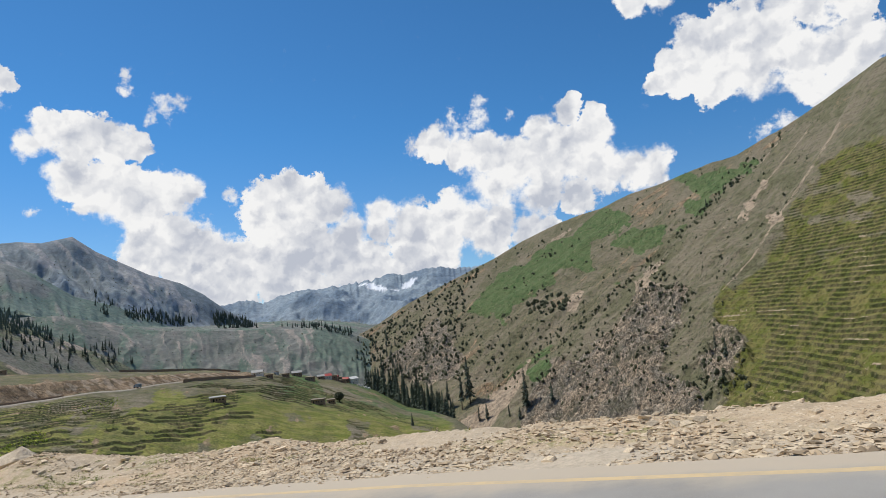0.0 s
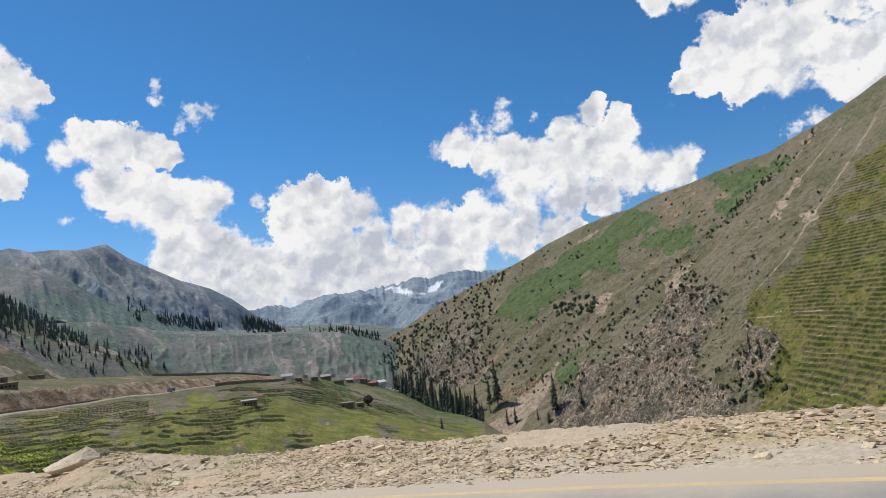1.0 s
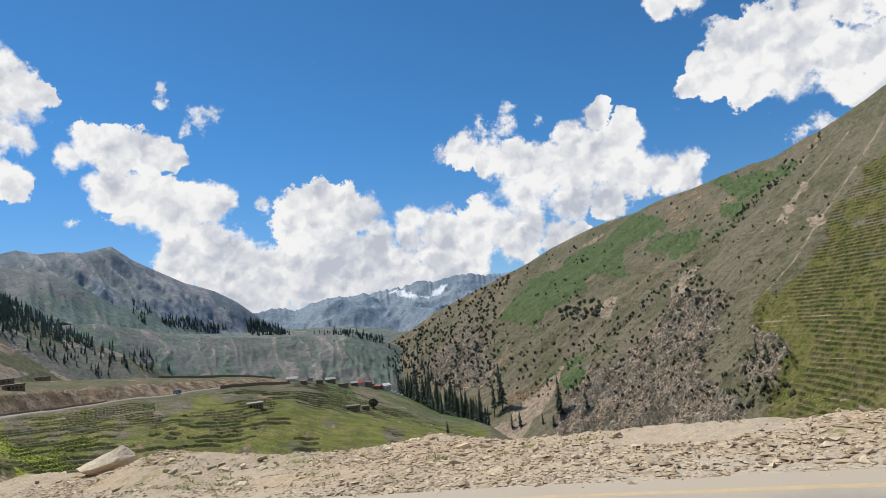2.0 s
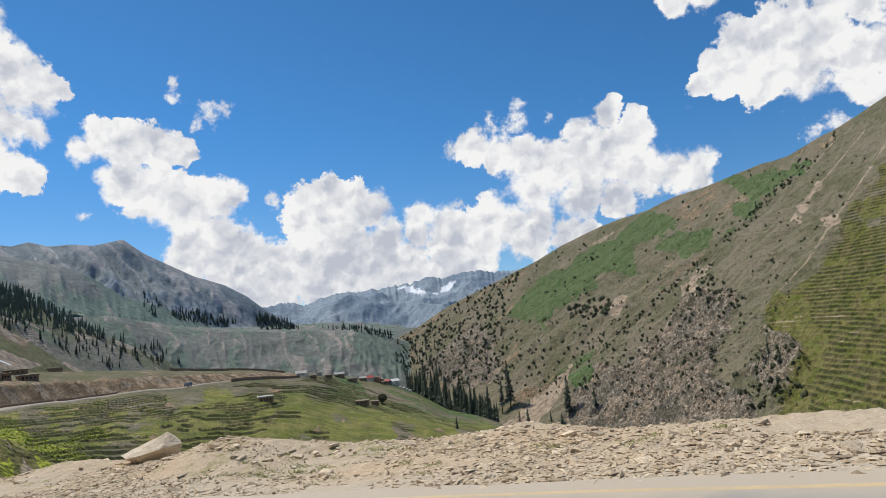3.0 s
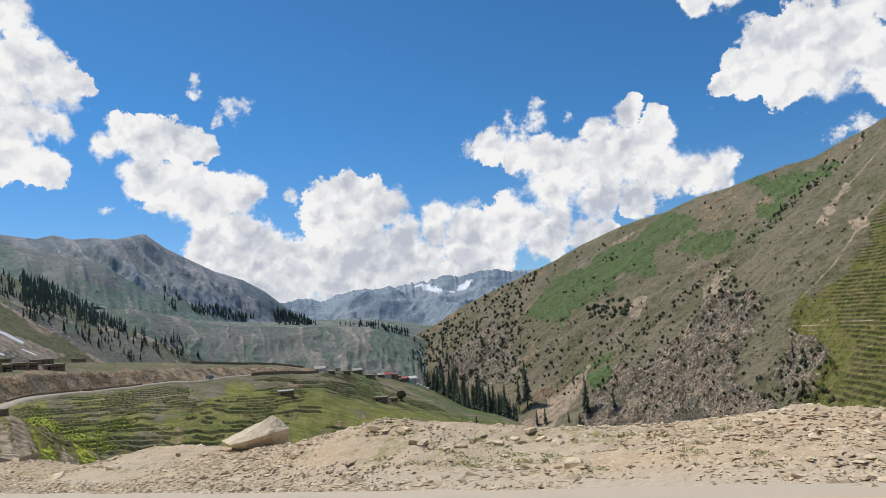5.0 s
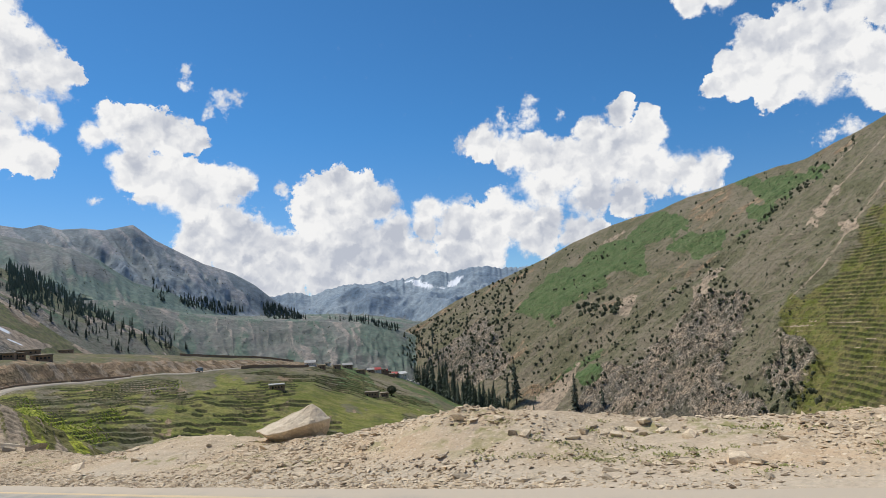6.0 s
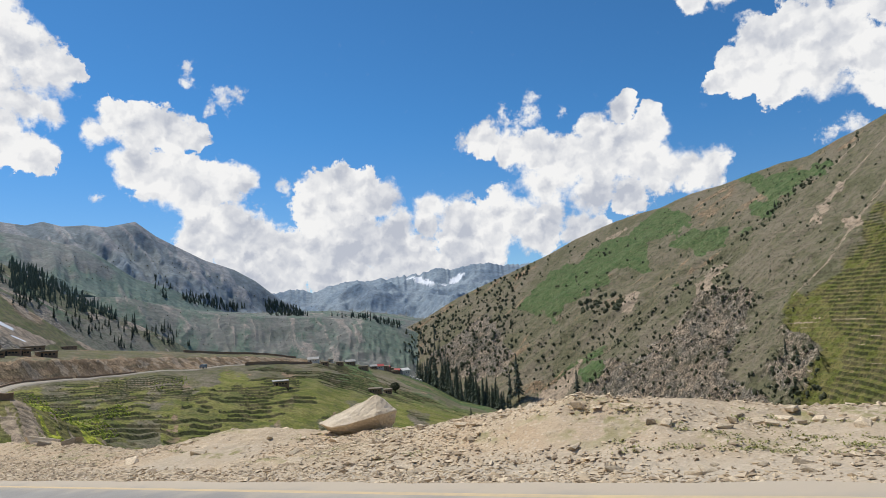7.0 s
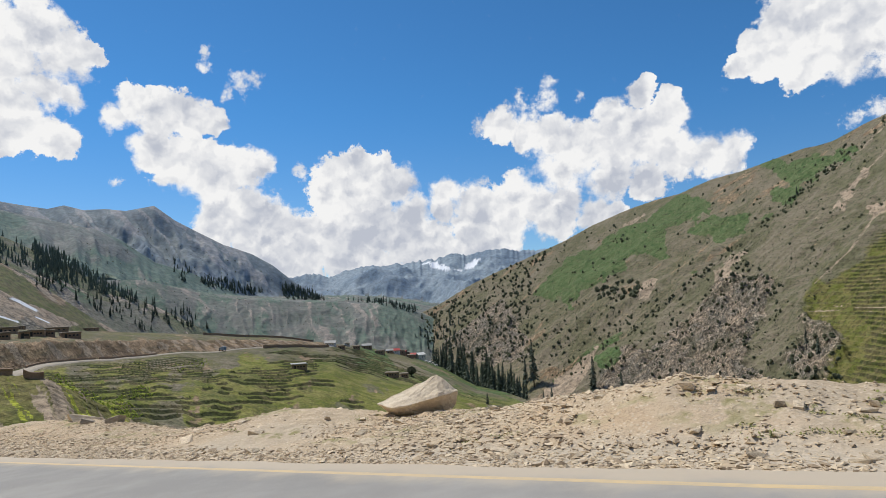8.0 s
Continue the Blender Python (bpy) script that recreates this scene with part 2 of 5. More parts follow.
# outlines on the east hill: meadows, cliffs, scree
MEADOWS = [
    [(21.5, 10.1), (23.6, 9.65), (26.0, 9.8), (27.8, 10.35), (27.2, 9.7), (25.2, 9.0), (24.4, 8.1), (23.5, 8.2), (22.7, 9.4)],
    [(22.4, 7.6), (23.4, 7.6), (23.1, 6.8), (22.4, 7.0)],
    [(15.4, 4.85), (17.4, 6.0), (17.9, 5.2), (18.6, 5.6), (19.9, 5.9), (19.5, 4.7), (17.9, 3.8), (17.0, 4.7)],
    [(15.2, 7.8), (17.0, 7.2), (17.1, 6.3), (14.7, 6.0), (13.4, 5.6), (13.0, 4.2), (13.4, 2.9), (12.1, 3.5), (10.7, 3.4), (9.6, 3.1), (10.0, 2.2), (9.2, 1.8), (7.4, 1.2), (6.2, 0.4), (5.1, -1.1), (4.5, -0.1), (2.2, 0.1), (3.4, 1.5), (5.0, 3.0), (7.4, 3.7), (9.2, 4.8), (11.5, 5.8), (12.3, 6.3)],
    [(7.3, -5.7), (8.8, -5.1), (8.8, -5.9), (7.6, -6.4)],
    [(-2.4, 1.3), (-0.35, 2.1), (-0.8, 1.2), (-2.0, 0.85)],
]
CLIFFS = [
    [(19.2, 1.5), (21.7, 0.2), (21.7, -1.4), (20.1, -3.4), (19.4, -5.2), (18.5, -7.2), (21.5, -8.2), (22.5, -11), (5.0, -12), (7.3, -6.7), (9.4, -5.4), (11.9, -4.4), (13.6, -2.8), (15.3, -1.8), (16.8, 0.3)],
    [(-7.2, -2.2), (-3.4, -0.4), (-0.6, 0.8), (0.3, -1.4), (1.6, -4.2), (0.6, -6.3), (-4.0, -6.0), (-7.0, -4.2)],
    [(23.0, -2.8), (24.6, -2.9), (26.4, -4.2), (25.9, -5.6), (24.2, -8.4), (22.6, -9.5), (21.6, -6.0)],
]
SCREE = [
    [(16.9, 1.6), (19.8, 3.2), (18.5, 1.8), (19.1, 0.9), (17.1, 0.5)],
    [(7.2, -4.8), (4.2, -7.15), (1.5, -9.0), (-0.5, -11.0), (3.1, -10.6), (5.6, -7.5)],
    [(10.3, 5.9), (12.4, 7.1), (11.5, 6.0)],
    [(26.2, 6.1), (27.6, 8.0), (28.3, 8.5), (27.6, 7.2), (26.6, 5.7)],
    [(28.2, 5.7), (29.0, 5.9), (29.4, 5.1), (28.4, 5.0)],
    [(11.0, 0.5), (12.4, 0.9), (11.9, -0.8), (11.0, -0.6)],
]
TRACKS = [
    ([(31.8, 11.9), (30.8, 10.9), (28.0, 8.1), (26.5, 6.5), (25.7, 5.5)], 0.11),
    ([(34.0, 12.0), (30.64, 7.6), (28.9, 5.5), (26.7, 2.5), (24.2, 0.1)], 0.13),
    ([(21.9, 5.25), (24.1, 5.3), (26.1, 5.15), (28.9, 5.2)], 0.06),
    ([(23.6, 7.0), (26.2, 8.75), (28.2, 10.1), (29.9, 11.7)], 0.06),
]
LIME_BANK = [(-39.6, -5.6), (-36.8, -7.2), (-34.1, -8.9), (-32.7, -8.3), (-33.7, -7.2), (-31.6, -6.9), (-32.3, -5.9), (-34.1, -6.6), (-35.1, -7.0), (-38.4, -4.6)]
# terraced basin: bearing, then reach and fall in degrees of its foot, its middle (the far road, in the west) and its rim
BASIN = [(-60, 100, -7.5, 200, -5.0, 380, -0.6), (-42, 110, -8.0, 225, -4.3, 400, -0.9), (-39, 120, -8.3, 250, -3.65, 420, -1.12), (-33.8, 150, -8.5, 320, -3.67, 480, -1.56), (-26.3, 200, -8.9, 420, -3.6, 560, -2.25), (-20.9, 230, -9.4, 520, -3.6, 650, -2.82),
         (-16.6, 250, -9.8, 640, -3.75, 730, -3.48), (-13.7, 270, -10.0, 680, -4.6, 790, -3.92), (-8.8, 290, -10.4, 600, -6.4, 850, -5.19), (-6.8, 300, -10.6, 570, -7.1, 800, -6.08), (-3.9, 310, -10.9, 500, -8.6, 640, -7.75), (-1.4, 310, -11.1, 450, -9.3, 560, -8.39), (0.6, 300, -11.4, 400, -9.9, 480, -9.15), (3.5, 260, -12.5, 330, -11.5, 380, -11.2), (7, 200, -16, 260, -16, 300, -17), (60, 200, -20, 260, -22, 300, -24)]


def road_coords(x, y):
    return ALONG[0] * x + ALONG[1] * y, ACROSS[0] * x + ACROSS[1] * y


def from_road(s, n):
    return ALONG[0] * s + ACROSS[0] * n, ALONG[1] * s + ACROSS[1] * n


def verge(s, n):
    """Height of the road and its gravel verge."""
    top, high = table(s, CREST, 1), table(s, CREST, 2)
    up = step01(n, 6.5, top) * high
    past = np.maximum(n - top, 0)
    lump = step01(n, 6.15, 7.2)
    rough = 0.055 * fbm(s * 1.1, n * 1.1, 3, seed=3) + 0.035 * fbm(s * 4.0, n * 4.0, 3, seed=8) + 0.028 * ridged(s * 9, n * 9, 3, 0.6, seed=4)
    drop = -0.28 * past - 0.05 * past ** 1.7
    behind = 0.7 * np.maximum(-n - 4.0, 0)
    return GRADE * s + up + drop + lump * rough + behind + 0.004 * fbm(s * 3, n * 3, 2, seed=6)


def bell(az, el, a0, e0, wa, we, turn=0.0):
    c, s = math.cos(radians(turn)), math.sin(radians(turn))
    u, v = (az - a0) * c + (el - e0) * s, -(az - a0) * s + (el - e0) * c
    return np.exp(-((u / wa) ** 2 + (v / we) ** 2))


def within(az, el, outline):
    """Reach in degrees from a closed outline, positive inside it."""
    best, odd = np.full(az.shape, 99.0), np.zeros(az.shape, dtype=bool)
    for (x0, y0), (x1, y1) in zip(outline, outline[1:] + outline[:1]):
        dx, dy = x1 - x0, y1 - y0
        t = np.clip(((az - x0) * dx + (el - y0) * dy) / (dx * dx + dy * dy), 0, 1)
        best = np.minimum(best, np.hypot(az - x0 - t * dx, el - y0 - t * dy))
        if y0 != y1:
            odd ^= ((y0 > el) != (y1 > el)) & (az < dx * (el - y0) / dy + x0)
    return np.where(odd, best, -best)


def beside(az, el, line):
    """Reach in degrees from an open line."""
    best = np.full(az.shape, 99.0)
    for (x0, y0), (x1, y1) in zip(line, line[1:]):
        dx, dy = x1 - x0, y1 - y0
        t = np.clip(((az - x0) * dx + (el - y0) * dy) / (dx * dx + dy * dy), 0, 1)
        best = np.minimum(best, np.hypot(az - x0 - t * dx, el - y0 - t * dy))
    return best


def on_part(mask, work, *arrays):
    """work() on the masked items alone; nought elsewhere."""
    out = np.zeros(mask.shape)
    if mask.any():
        out[mask] = work(*(a[mask] for a in arrays))
    return out


def tan_deg(e):
    return np.tan(np.radians(e))


def land(x, y):
    """Height of the land and what covers it: lush grass, rock, bare earth, painted blue haze, snow, terrace bank, olive
    field, scree, lime scrub.
    """
    dx, dy = x - VIEW[0], y - VIEW[1]
    r = np.hypot(dx, dy) + 1e-6
    az = np.degrees(np.arctan2(dx, dy))
    s, n = road_coords(x, y)

    # basin of terraced fields
    b = [table(az, BASIN, k) for k in range(1, 7)]
    z_foot, z_mid, z_rim = b[0] * tan_deg(b[1]), b[2] * tan_deg(b[3]), b[4] * tan_deg(b[5])
    start = GRADE * np.clip(s, -60, 60) - 4
    t0 = np.clip((r - 24) / (b[0] - 24), 0, 1) ** 0.5
    basin = np.where(r < b[0], start + (z_foot - start) * t0, np.where(r < b[2], z_foot + (z_mid - z_foot) * (r - b[0]) / (b[2] - b[0]),
                     z_mid + (z_rim - z_mid) * (r - b[2]) / (b[4] - b[2])))
    # the far road widens into a shelf where it bends towards the lookout
    shelf_w = np.interp(az, [-60, -42, -39, -36.5, -34], [24, 22, 11, 3, 0])
    basin = np.where((r > b[2] - shelf_w) & (r <= b[2]), np.maximum(basin, z_mid), basin)
    # the cut bank over the far road, then a shelf to the rim
    west = step01(-az, 14.0, 17.0)
    el_bank = b[3] + 0.66 * (b[5] - b[3])
    r_bank = b[2] + 6 + 0.055 * b[2]
    z_bank = r_bank * tan_deg(el_bank)
    cut = np.where(r < b[2] + 5, z_mid, np.where(r < r_bank, z_mid + (z_bank - z_mid) * (r - b[2] - 5) / (r_bank - b[2] - 5), z_bank + (z_rim - z_bank) * (r - r_bank) / np.maximum(b[4] - r_bank, 5)))
    basin = np.where((r > b[2]) & (r <= b[4]), basin + west * (cut - basin), basin)
    basin = np.where(r > b[4], z_rim - (0.3 + 0.45 * step01(az, -10, -7)) * (r - b[4]), basin)
    in_basin = step01(r, 70, 100) * step01(-az, -2.0, 1.5) * step01(b[4] - r, -5, 10)
    f = np.clip((r - b[0]) / (b[2] - b[0]), -1, 3)  # 0 at the foot, 1 at the far road
    across = az * 1.0
    small = np.clip((b[2] - b[0]) / 220, 0.3, 1.0)
    basin = basin + in_basin * small * (1.1 * fbm(across / 3.0, f * 3, 3, seed=21) + 0.4 * fbm(across / 0.8, f * 9, 3, seed=22))
    rows = 24.0
    q = rows * f + 0.16 * across + 1.3 * fbm(across / 4.5, f * 2.4, 3, seed=31)
    fq = q - np.floor(q)
    rise = 0.9 + 0.9 * step01(b[2], 220, 620)
    zone = step01(fbm(across / 5.0, f * 2.6, 3, seed=37), -0.12, 0.15)
    field_zone = in_basin * step01(f, -0.3, 0.0) * (1 - step01(f, 0.82, 0.97)) * zone
    east_rows = in_basin * step01(-az, 6.0, 11.0) * (1 - step01(-az, 15.0, 18.0)) * step01(f, 0.35, 0.6) * (1 - step01(f, 1.05, 1.2))
    field_zone = np.clip(np.maximum(field_zone, east_rows), 0, 1)
    short = step01(fbm(across / 2.2, np.floor(q) * 3.7, 2, seed=44), -0.25, 0.0)
    basin = basin + (step01(fq, 0.78, 0.97) - fq) * 0.8 * rise * field_zone * (0.25 + 0.75 * short)
    bank = field_zone * short
    face_cut = west * step01(r, b[2] + 4, b[2] + 7) * (1 - step01(r, r_bank - 1, r_bank + 4)) * step01(r, 70, 90)
    cutting = np.clip(face_cut + 0.55 * west * step01(r, r_bank, r_bank + 5) * step01(b[4] - r, -5, 5) * step01(fbm(across / 1.6, r / 40, 3, seed=24), -0.1, 0.35), 0, 1)
    basin = basin + face_cut * (1.1 * ridged(across / 1.3, r / 14, 4, seed=23) + 0.7 * fbm(x / 3, y / 3, 3, seed=25))

    # east hill: reach grows with height, so the face leans back from the gorge
    crest_e = table(az, EAST_HILL, 1)
    el = (np.log(r) - 7.35 + 0.0263 * az) / 0.036
    ragged_e = fbm(az / 2.2, el / 2.2, 3, seed=49)
    el = el + 2.0 * step01(table(az, SPUR, 1) + 0.5 - el + 0.35 * ragged_e, 0.0, 0.7) - 2.0
    el = el + 1.0 * step01(table(az, FIELD_SPUR, 1) + 0.6 - el + 0.7 * fbm(az / 3, el / 3, 3, seed=48), 0.0, 1.6)
    shift = (crest_e - (np.log(r) - 7.35 + 0.0263 * az) / 0.036) - (crest_e - el)
    crest_r = np.exp(7.35 - 0.0263 * az + 0.036 * (crest_e - shift))
    crest_z = crest_r * tan_deg(crest_e)
    el_c = np.clip(el, -25, crest_e)
    face = np.where(el < crest_e, r * tan_deg(el_c), crest_z - 0.45 * (r - crest_r))
    calm = step01(np.abs(crest_r - r) / crest_r, 0.0, 0.25)
    hill = (az > -13) & (az < 62) & (r > 180) & (r < 1700)
    cliff = on_part(hill, lambda a, e: step01(np.maximum.reduce([within(a, e, c) for c in CLIFFS]) + 0.9 * fbm(a / 1.6, e / 1.6, 4, 0.6, seed=51), -0.35, 0.9), az, el)
    near_face = step01(table(az, SPUR, 1) - el, -0.1, 0.6)
    terr_e = step01(table(az, FIELD_SPUR, 1) - el + 1.3 * fbm(az / 1.8, el / 1.8, 4, 0.6, seed=63), 0.1, 1.9) * (1 - cliff) * step01(10.8 - el, 0, 1.5) * step01(az, 22.5, 24)
    even = (1 - 0.3 * near_face) * (1 - 0.7 * terr_e)
    spurs = ridged((0.85 * el - 0.53 * az) / 2.6, (0.53 * el + 0.85 * az) / 13, 4, 0.55, seed=57)
    face = face + calm * even * (20 * spurs + 8 * fbm(x / 90, y / 90, 4, seed=53)) + (0.25 + 0.75 * calm) * even * (1.6 * fbm(x / 16, y / 16, 3, seed=55))
    fall = ridged((0.85 * el - 0.53 * az) / 0.75, (0.53 * el + 0.85 * az) / 5.5, 4, 0.6, seed=58)
    face = face + (0.3 + 0.7 * calm) * even * (3.2 * fall + 2.6 * fbm(x / 34, y / 34, 4, 0.6, seed=54))
    face = face + cliff * calm * (9 * ridged(x / 46, y / 46, 3, 0.6, seed=59) + 4.0 * ridged(az * 0.9 + 0.5 * el, el * 0.9, 3, 0.6, seed=60) + 3.2 * np.abs(fbm(az * 1.9 + 0.8 * el, el * 2.0 - 0.5 * az, 3, 0.6, seed=61)) * 2)
    qe = face / 3.8 + 0.7 * fbm(az / 4.0, el / 2.6, 3, seed=65)
    fe = qe - np.floor(qe)
    face = face + terr_e * (np.floor(qe) + step01(fe, 0.6, 0.95) - qe) * 2.8
    te = np.degrees(np.arctan2(face - VIEW[2], r))
    wob = fbm(az / 1.1, te / 0.8, 5, 0.65, seed=71)
    meadow = on_part(hill, lambda a, e, w: step01(np.maximum.reduce([within(a, e, m) for m in MEADOWS]) + 0.62 * w, -0.32, -0.14), az, te, wob)
    scree = on_part(hill, lambda a, e, w: np.clip(step01(np.maximum.reduce([within(a, e, m) for m in SCREE]) + 0.6 * w, -0.3, 0.25)
                    + sum(0.55 * step01(w, -0.75, -0.25) * step01(-beside(a, e, line) - 0.16 * w, -1.5 * wide, -0.2 * wide) for line, wide in TRACKS), 0, 1), az, te, wob)
    behind_spur = step01(te - table(az, SPUR, 1), 0.05, 0.3)
    low_green = terr_e * step01(3.2 - te + 3.0 * fbm(az / 2.5, te / 1.2, 4, seed=73), 0.0, 2.5)

    # bluff, pine slope, brown spur, west peak, snow ridge
    def ridge(rows, reach, slope, back, rough, scale, seed):
        ec = table(az, rows, 1)
        even = sum(table(az + d, rows, 1) for d in (-3.0, -1.8, -0.7, 0.7, 1.8, 3.0)) / 6
        away = reach - r
        ec = ec + (even - ec) * step01(np.abs(away) / reach, 0.0, 0.16)
        zc = reach * tan_deg(ec)
        z = zc - np.where(away > 0, slope * away, -back * away)
        quiet = 0.12 + 0.88 * step01(np.abs(away) / reach, 0.0, 0.16)
        return z + rough * quiet * ridged(x / scale, y / scale, 5, 0.5, seed=seed) - 0.25 * rough * quiet

    gully = ridged((az + 1.6 * fbm(az / 2, r / 90, 3, seed=80)) / 1.5 + r / 260, r / 420, 4, 0.55, seed=82)
    bluff = ridge(BLUFF, 1900.0, 0.46, -0.02, 14, 120, 81) + step01((1900 - r) / 1900, 0, 0.05) * (9 * gully + 4 * ridged((az + 0.7 * fbm(az / 1.2, r / 120, 3, seed=133)) / 0.8 + r / 330, r / 520, 3, 0.55, seed=134))
    pines = ridge(PINE_SLOPE, 1250.0, 0.36, 0.1, 12, 170, 83)
    spur = ridge(BROWN_SPUR, 760.0, 0.33, 0.25, 6, 110, 85)
    peak = ridge(WEST_PEAK, 3300.0, 0.40, 0.3, 90, 900, 87) + 20 * step01((3300 - r) / 3300, 0.0, 0.1) * ridged(x / 240, y / 240, 6, 0.62, seed=88)
    wx, wy = x + 70 * fbm(x / 500, y / 500, 3, seed=84), y + 70 * fbm(x / 500, y / 500, 3, seed=85)
    fall_p = ridged((0.93 * wx + 0.37 * wy) / 360, (0.93 * wy - 0.37 * wx) / 1700, 6, 0.5, seed=86)
    peak = peak + 60 * step01((3300 - r) / 3300, 0.0, 0.10) * (fall_p - 0.6)
    ep = np.degrees(np.arctan2(peak - VIEW[2], r))
    ribs = ridged((az + 0.75 * (ep - 8) + 0.5 * fbm(az / 1.5, ep / 1.5, 3, seed=121)) / 1.15, ep / 5 + az / 14, 4, 0.55, seed=120)
    peak = peak + 42 * step01((3300 - r) / 3300, 0.0, 0.06) * (ribs - 0.5)
    shoulder = ridge(WEST_SHOULDER, 2550.0, 0.40, 0.55, 26, 260, 122) + 24 * step01((2550 - r) / 2550, 0.0, 0.08) * (ridged((az + 0.5 * r / 300) / 1.6, r / 900, 4, 0.55, seed=123) - 0.4)
    sharp = 0.2 * ridged(az / 0.6, az * 0, 3, 0.6, seed=124) - 0.08
    fall_s = ridged((0.8 * wx + 0.6 * wy) / 330, (0.8 * wy - 0.6 * wx) / 1700, 6, 0.5, seed=94)
    snowy = ridge(SNOW_RIDGE, 4550.0, 0.34, 0.4, 200, 700, 89) + 4550 * np.radians(sharp) * step01(np.abs(r - 4550) / 4550, 0.1, 0.0) + 30 * step01((4550 - r) / 4550, -0.02, 0.08) * ridged(x / 280, y / 280, 7, 0.62, seed=90)
    snowy = snowy + 85 * step01((4550 - r) / 4550, 0.0, 0.08) * (fall_s - 0.6)
    bank_e = table(az, EMBANKMENT, 1)
    dike = 82.0 * tan_deg(bank_e) + 0.72 - np.where(r < 82, 0.10 * (82 - r), 0.55 * (r - 82)) + 0.5 * fbm(x / 7, y / 7, 4, seed=78) + 0.45 * ridged(x / 3.5, y / 3.5, 4, 0.6, seed=79)
    dike = np.where(r < 30, -300.0, dike)
    layers = np.stack([basin, face, bluff, pines, spur, peak, snowy, dike, shoulder])
    top = np.argmax(layers, axis=0)
    z = np.max(layers, axis=0)
    top_n = table(s, CREST, 1)
    shelf = GRADE * s - 0.5 - 0.28 * np.maximum(n - top_n, 0) - 0.05 * np.maximum(n - top_n, 0) ** 1.7
    z = np.where(n > top_n, np.where(r < 60, np.minimum(z, shelf), z), np.where((n > -4) & (s > -110) & (r < 110), shelf, np.where(n > -4, np.minimum(z, GRADE * np.clip(s, -400, 400) - 0.5), z)))
    back = GRADE * np.clip(s, -400, 400) - 0.5 + 0.6 * np.maximum(-n - 4, 0) + 0.9 * step01(-n, 6, 14) * fbm(x / 9, y / 9, 4, seed=110)
    back = np.minimum(back, 420 + 60 * fbm(x / 300, y / 300, 4, seed=111))
    z = np.where(n <= -4, back, z)

    lush = np.zeros_like(z)
    rock, earth, haze_tint, snow, edge, olive, pale, lime = (lush.copy() for _ in range(8))
    m = top == 0
    f_patch = fbm(across / 2.6, f * 4.0, 4, seed=91)
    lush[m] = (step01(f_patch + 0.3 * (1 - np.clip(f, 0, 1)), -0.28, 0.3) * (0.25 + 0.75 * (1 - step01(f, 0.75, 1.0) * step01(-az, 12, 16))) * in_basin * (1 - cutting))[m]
    earth[m] = np.clip(cutting * 1.0 + step01(fbm(across / 1.2, f * 8, 4, seed=93), 0.36, 0.6) * 0.6, 0, 1)[m]
    rock[m] = (face_cut * 0.2)[m]
    edge[m] = bank[m]
    pale[m] = (0.75 * cutting * step01(fbm(x / 6, y / 6, 4, 0.6, seed=137), -0.1, 0.25))[m]
    olive[m] = (0.45 * in_basin * (1 - cutting) * step01(fbm(across / 1.6, f * 6, 4, seed=92), -0.45, 0.1))[m]
    m = top == 7
    stripe = fbm((az * 1.2 + r / 9) / 1.3, r / 30, 4, 0.6, seed=107)
    green_side = step01(az, -45.0, -41.5)
    lush[m] = ((0.3 + 0.7 * green_side) * step01(stripe, -0.3, 0.05))[m]
    lime[m] = (0.85 * green_side * step01(stripe, 0.0, 0.25))[m]
    pale[m] = (0.6 * step01(-stripe + 0.3 * (1 - green_side), 0.18, 0.34))[m]
    olive[m] = 0.75
    rock[m] = (0.25 * step01(fbm(x / 5, y / 5, 4, 0.6, seed=109), 0.2, 0.4))[m]
    lime_b = on_part((az > -42) & (az < -29) & (r < 330), lambda a, e, w: step01(within(a, e, LIME_BANK) + 0.8 * w, -0.1, 0.25), az, np.degrees(np.arctan2(z - VIEW[2], r)), fbm(x / 10, y / 10, 4, 0.6, seed=126))
    lime[top == 0] = lime_b[top == 0]
    m = top == 1
    lush[m] = np.clip(meadow + 0.95 * behind_spur * step01(wob, -0.1, 0.12) * step01(te - table(az, SPUR, 1), 1.1, 0.5) * step01(fbm(az / 3.0, te / 3.0, 2, seed=135), -0.15, 0.1), 0, 1)[m]
    olive[m] = np.clip(0.9 * low_green + 0.62 * terr_e * step01(fbm(az / 1.5, te / 0.8, 4, seed=74), -0.5, 0.1) + 0.34 * near_face * (1 - cliff) * step01(wob, -0.5, 0.4), 0, 1)[m]
    bright = terr_e * step01(fbm(az / 1.7, te / 0.9, 4, seed=136) + 0.10 * (1.0 - te), 0.12, 0.3)
    lush[m] = np.maximum(lush, 0.45 * bright)[m]
    pale[m] = np.clip(scree * (1 - meadow) + 0.6 * terr_e * step01(fbm(az / 1.8, te / 0.16, 3, 0.5, seed=77), 0.36, 0.46) * step01(fbm(az / 2.2, te / 1.5, 2, seed=78), 0.0, 0.25), 0, 1)[m]
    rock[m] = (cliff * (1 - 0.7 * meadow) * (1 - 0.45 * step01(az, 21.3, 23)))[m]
    earth[m] = np.clip(0.35 * behind_spur + 0.45 * step01(fall, 0.35, 0.75) * step01(fbm(x / 45, y / 45, 3, seed=76), -0.1, 0.4) * (1 - meadow), 0, 1)[m]
    rows_e = step01(az - np.interp(te, [-9, -5.3, -3.6, -2, 0.5, 3, 7.4, 11], [24.6, 26.6, 27.4, 26.3, 25.8, 27.2, 30.6, 34.5]) + 0.8 * wob, 0.0, 0.7)
    broken = fbm(az / 1.3, qe / 2.6, 3, 0.6, seed=95) + 0.35 * fbm(az / 4.0, te / 1.4, 2, seed=96)
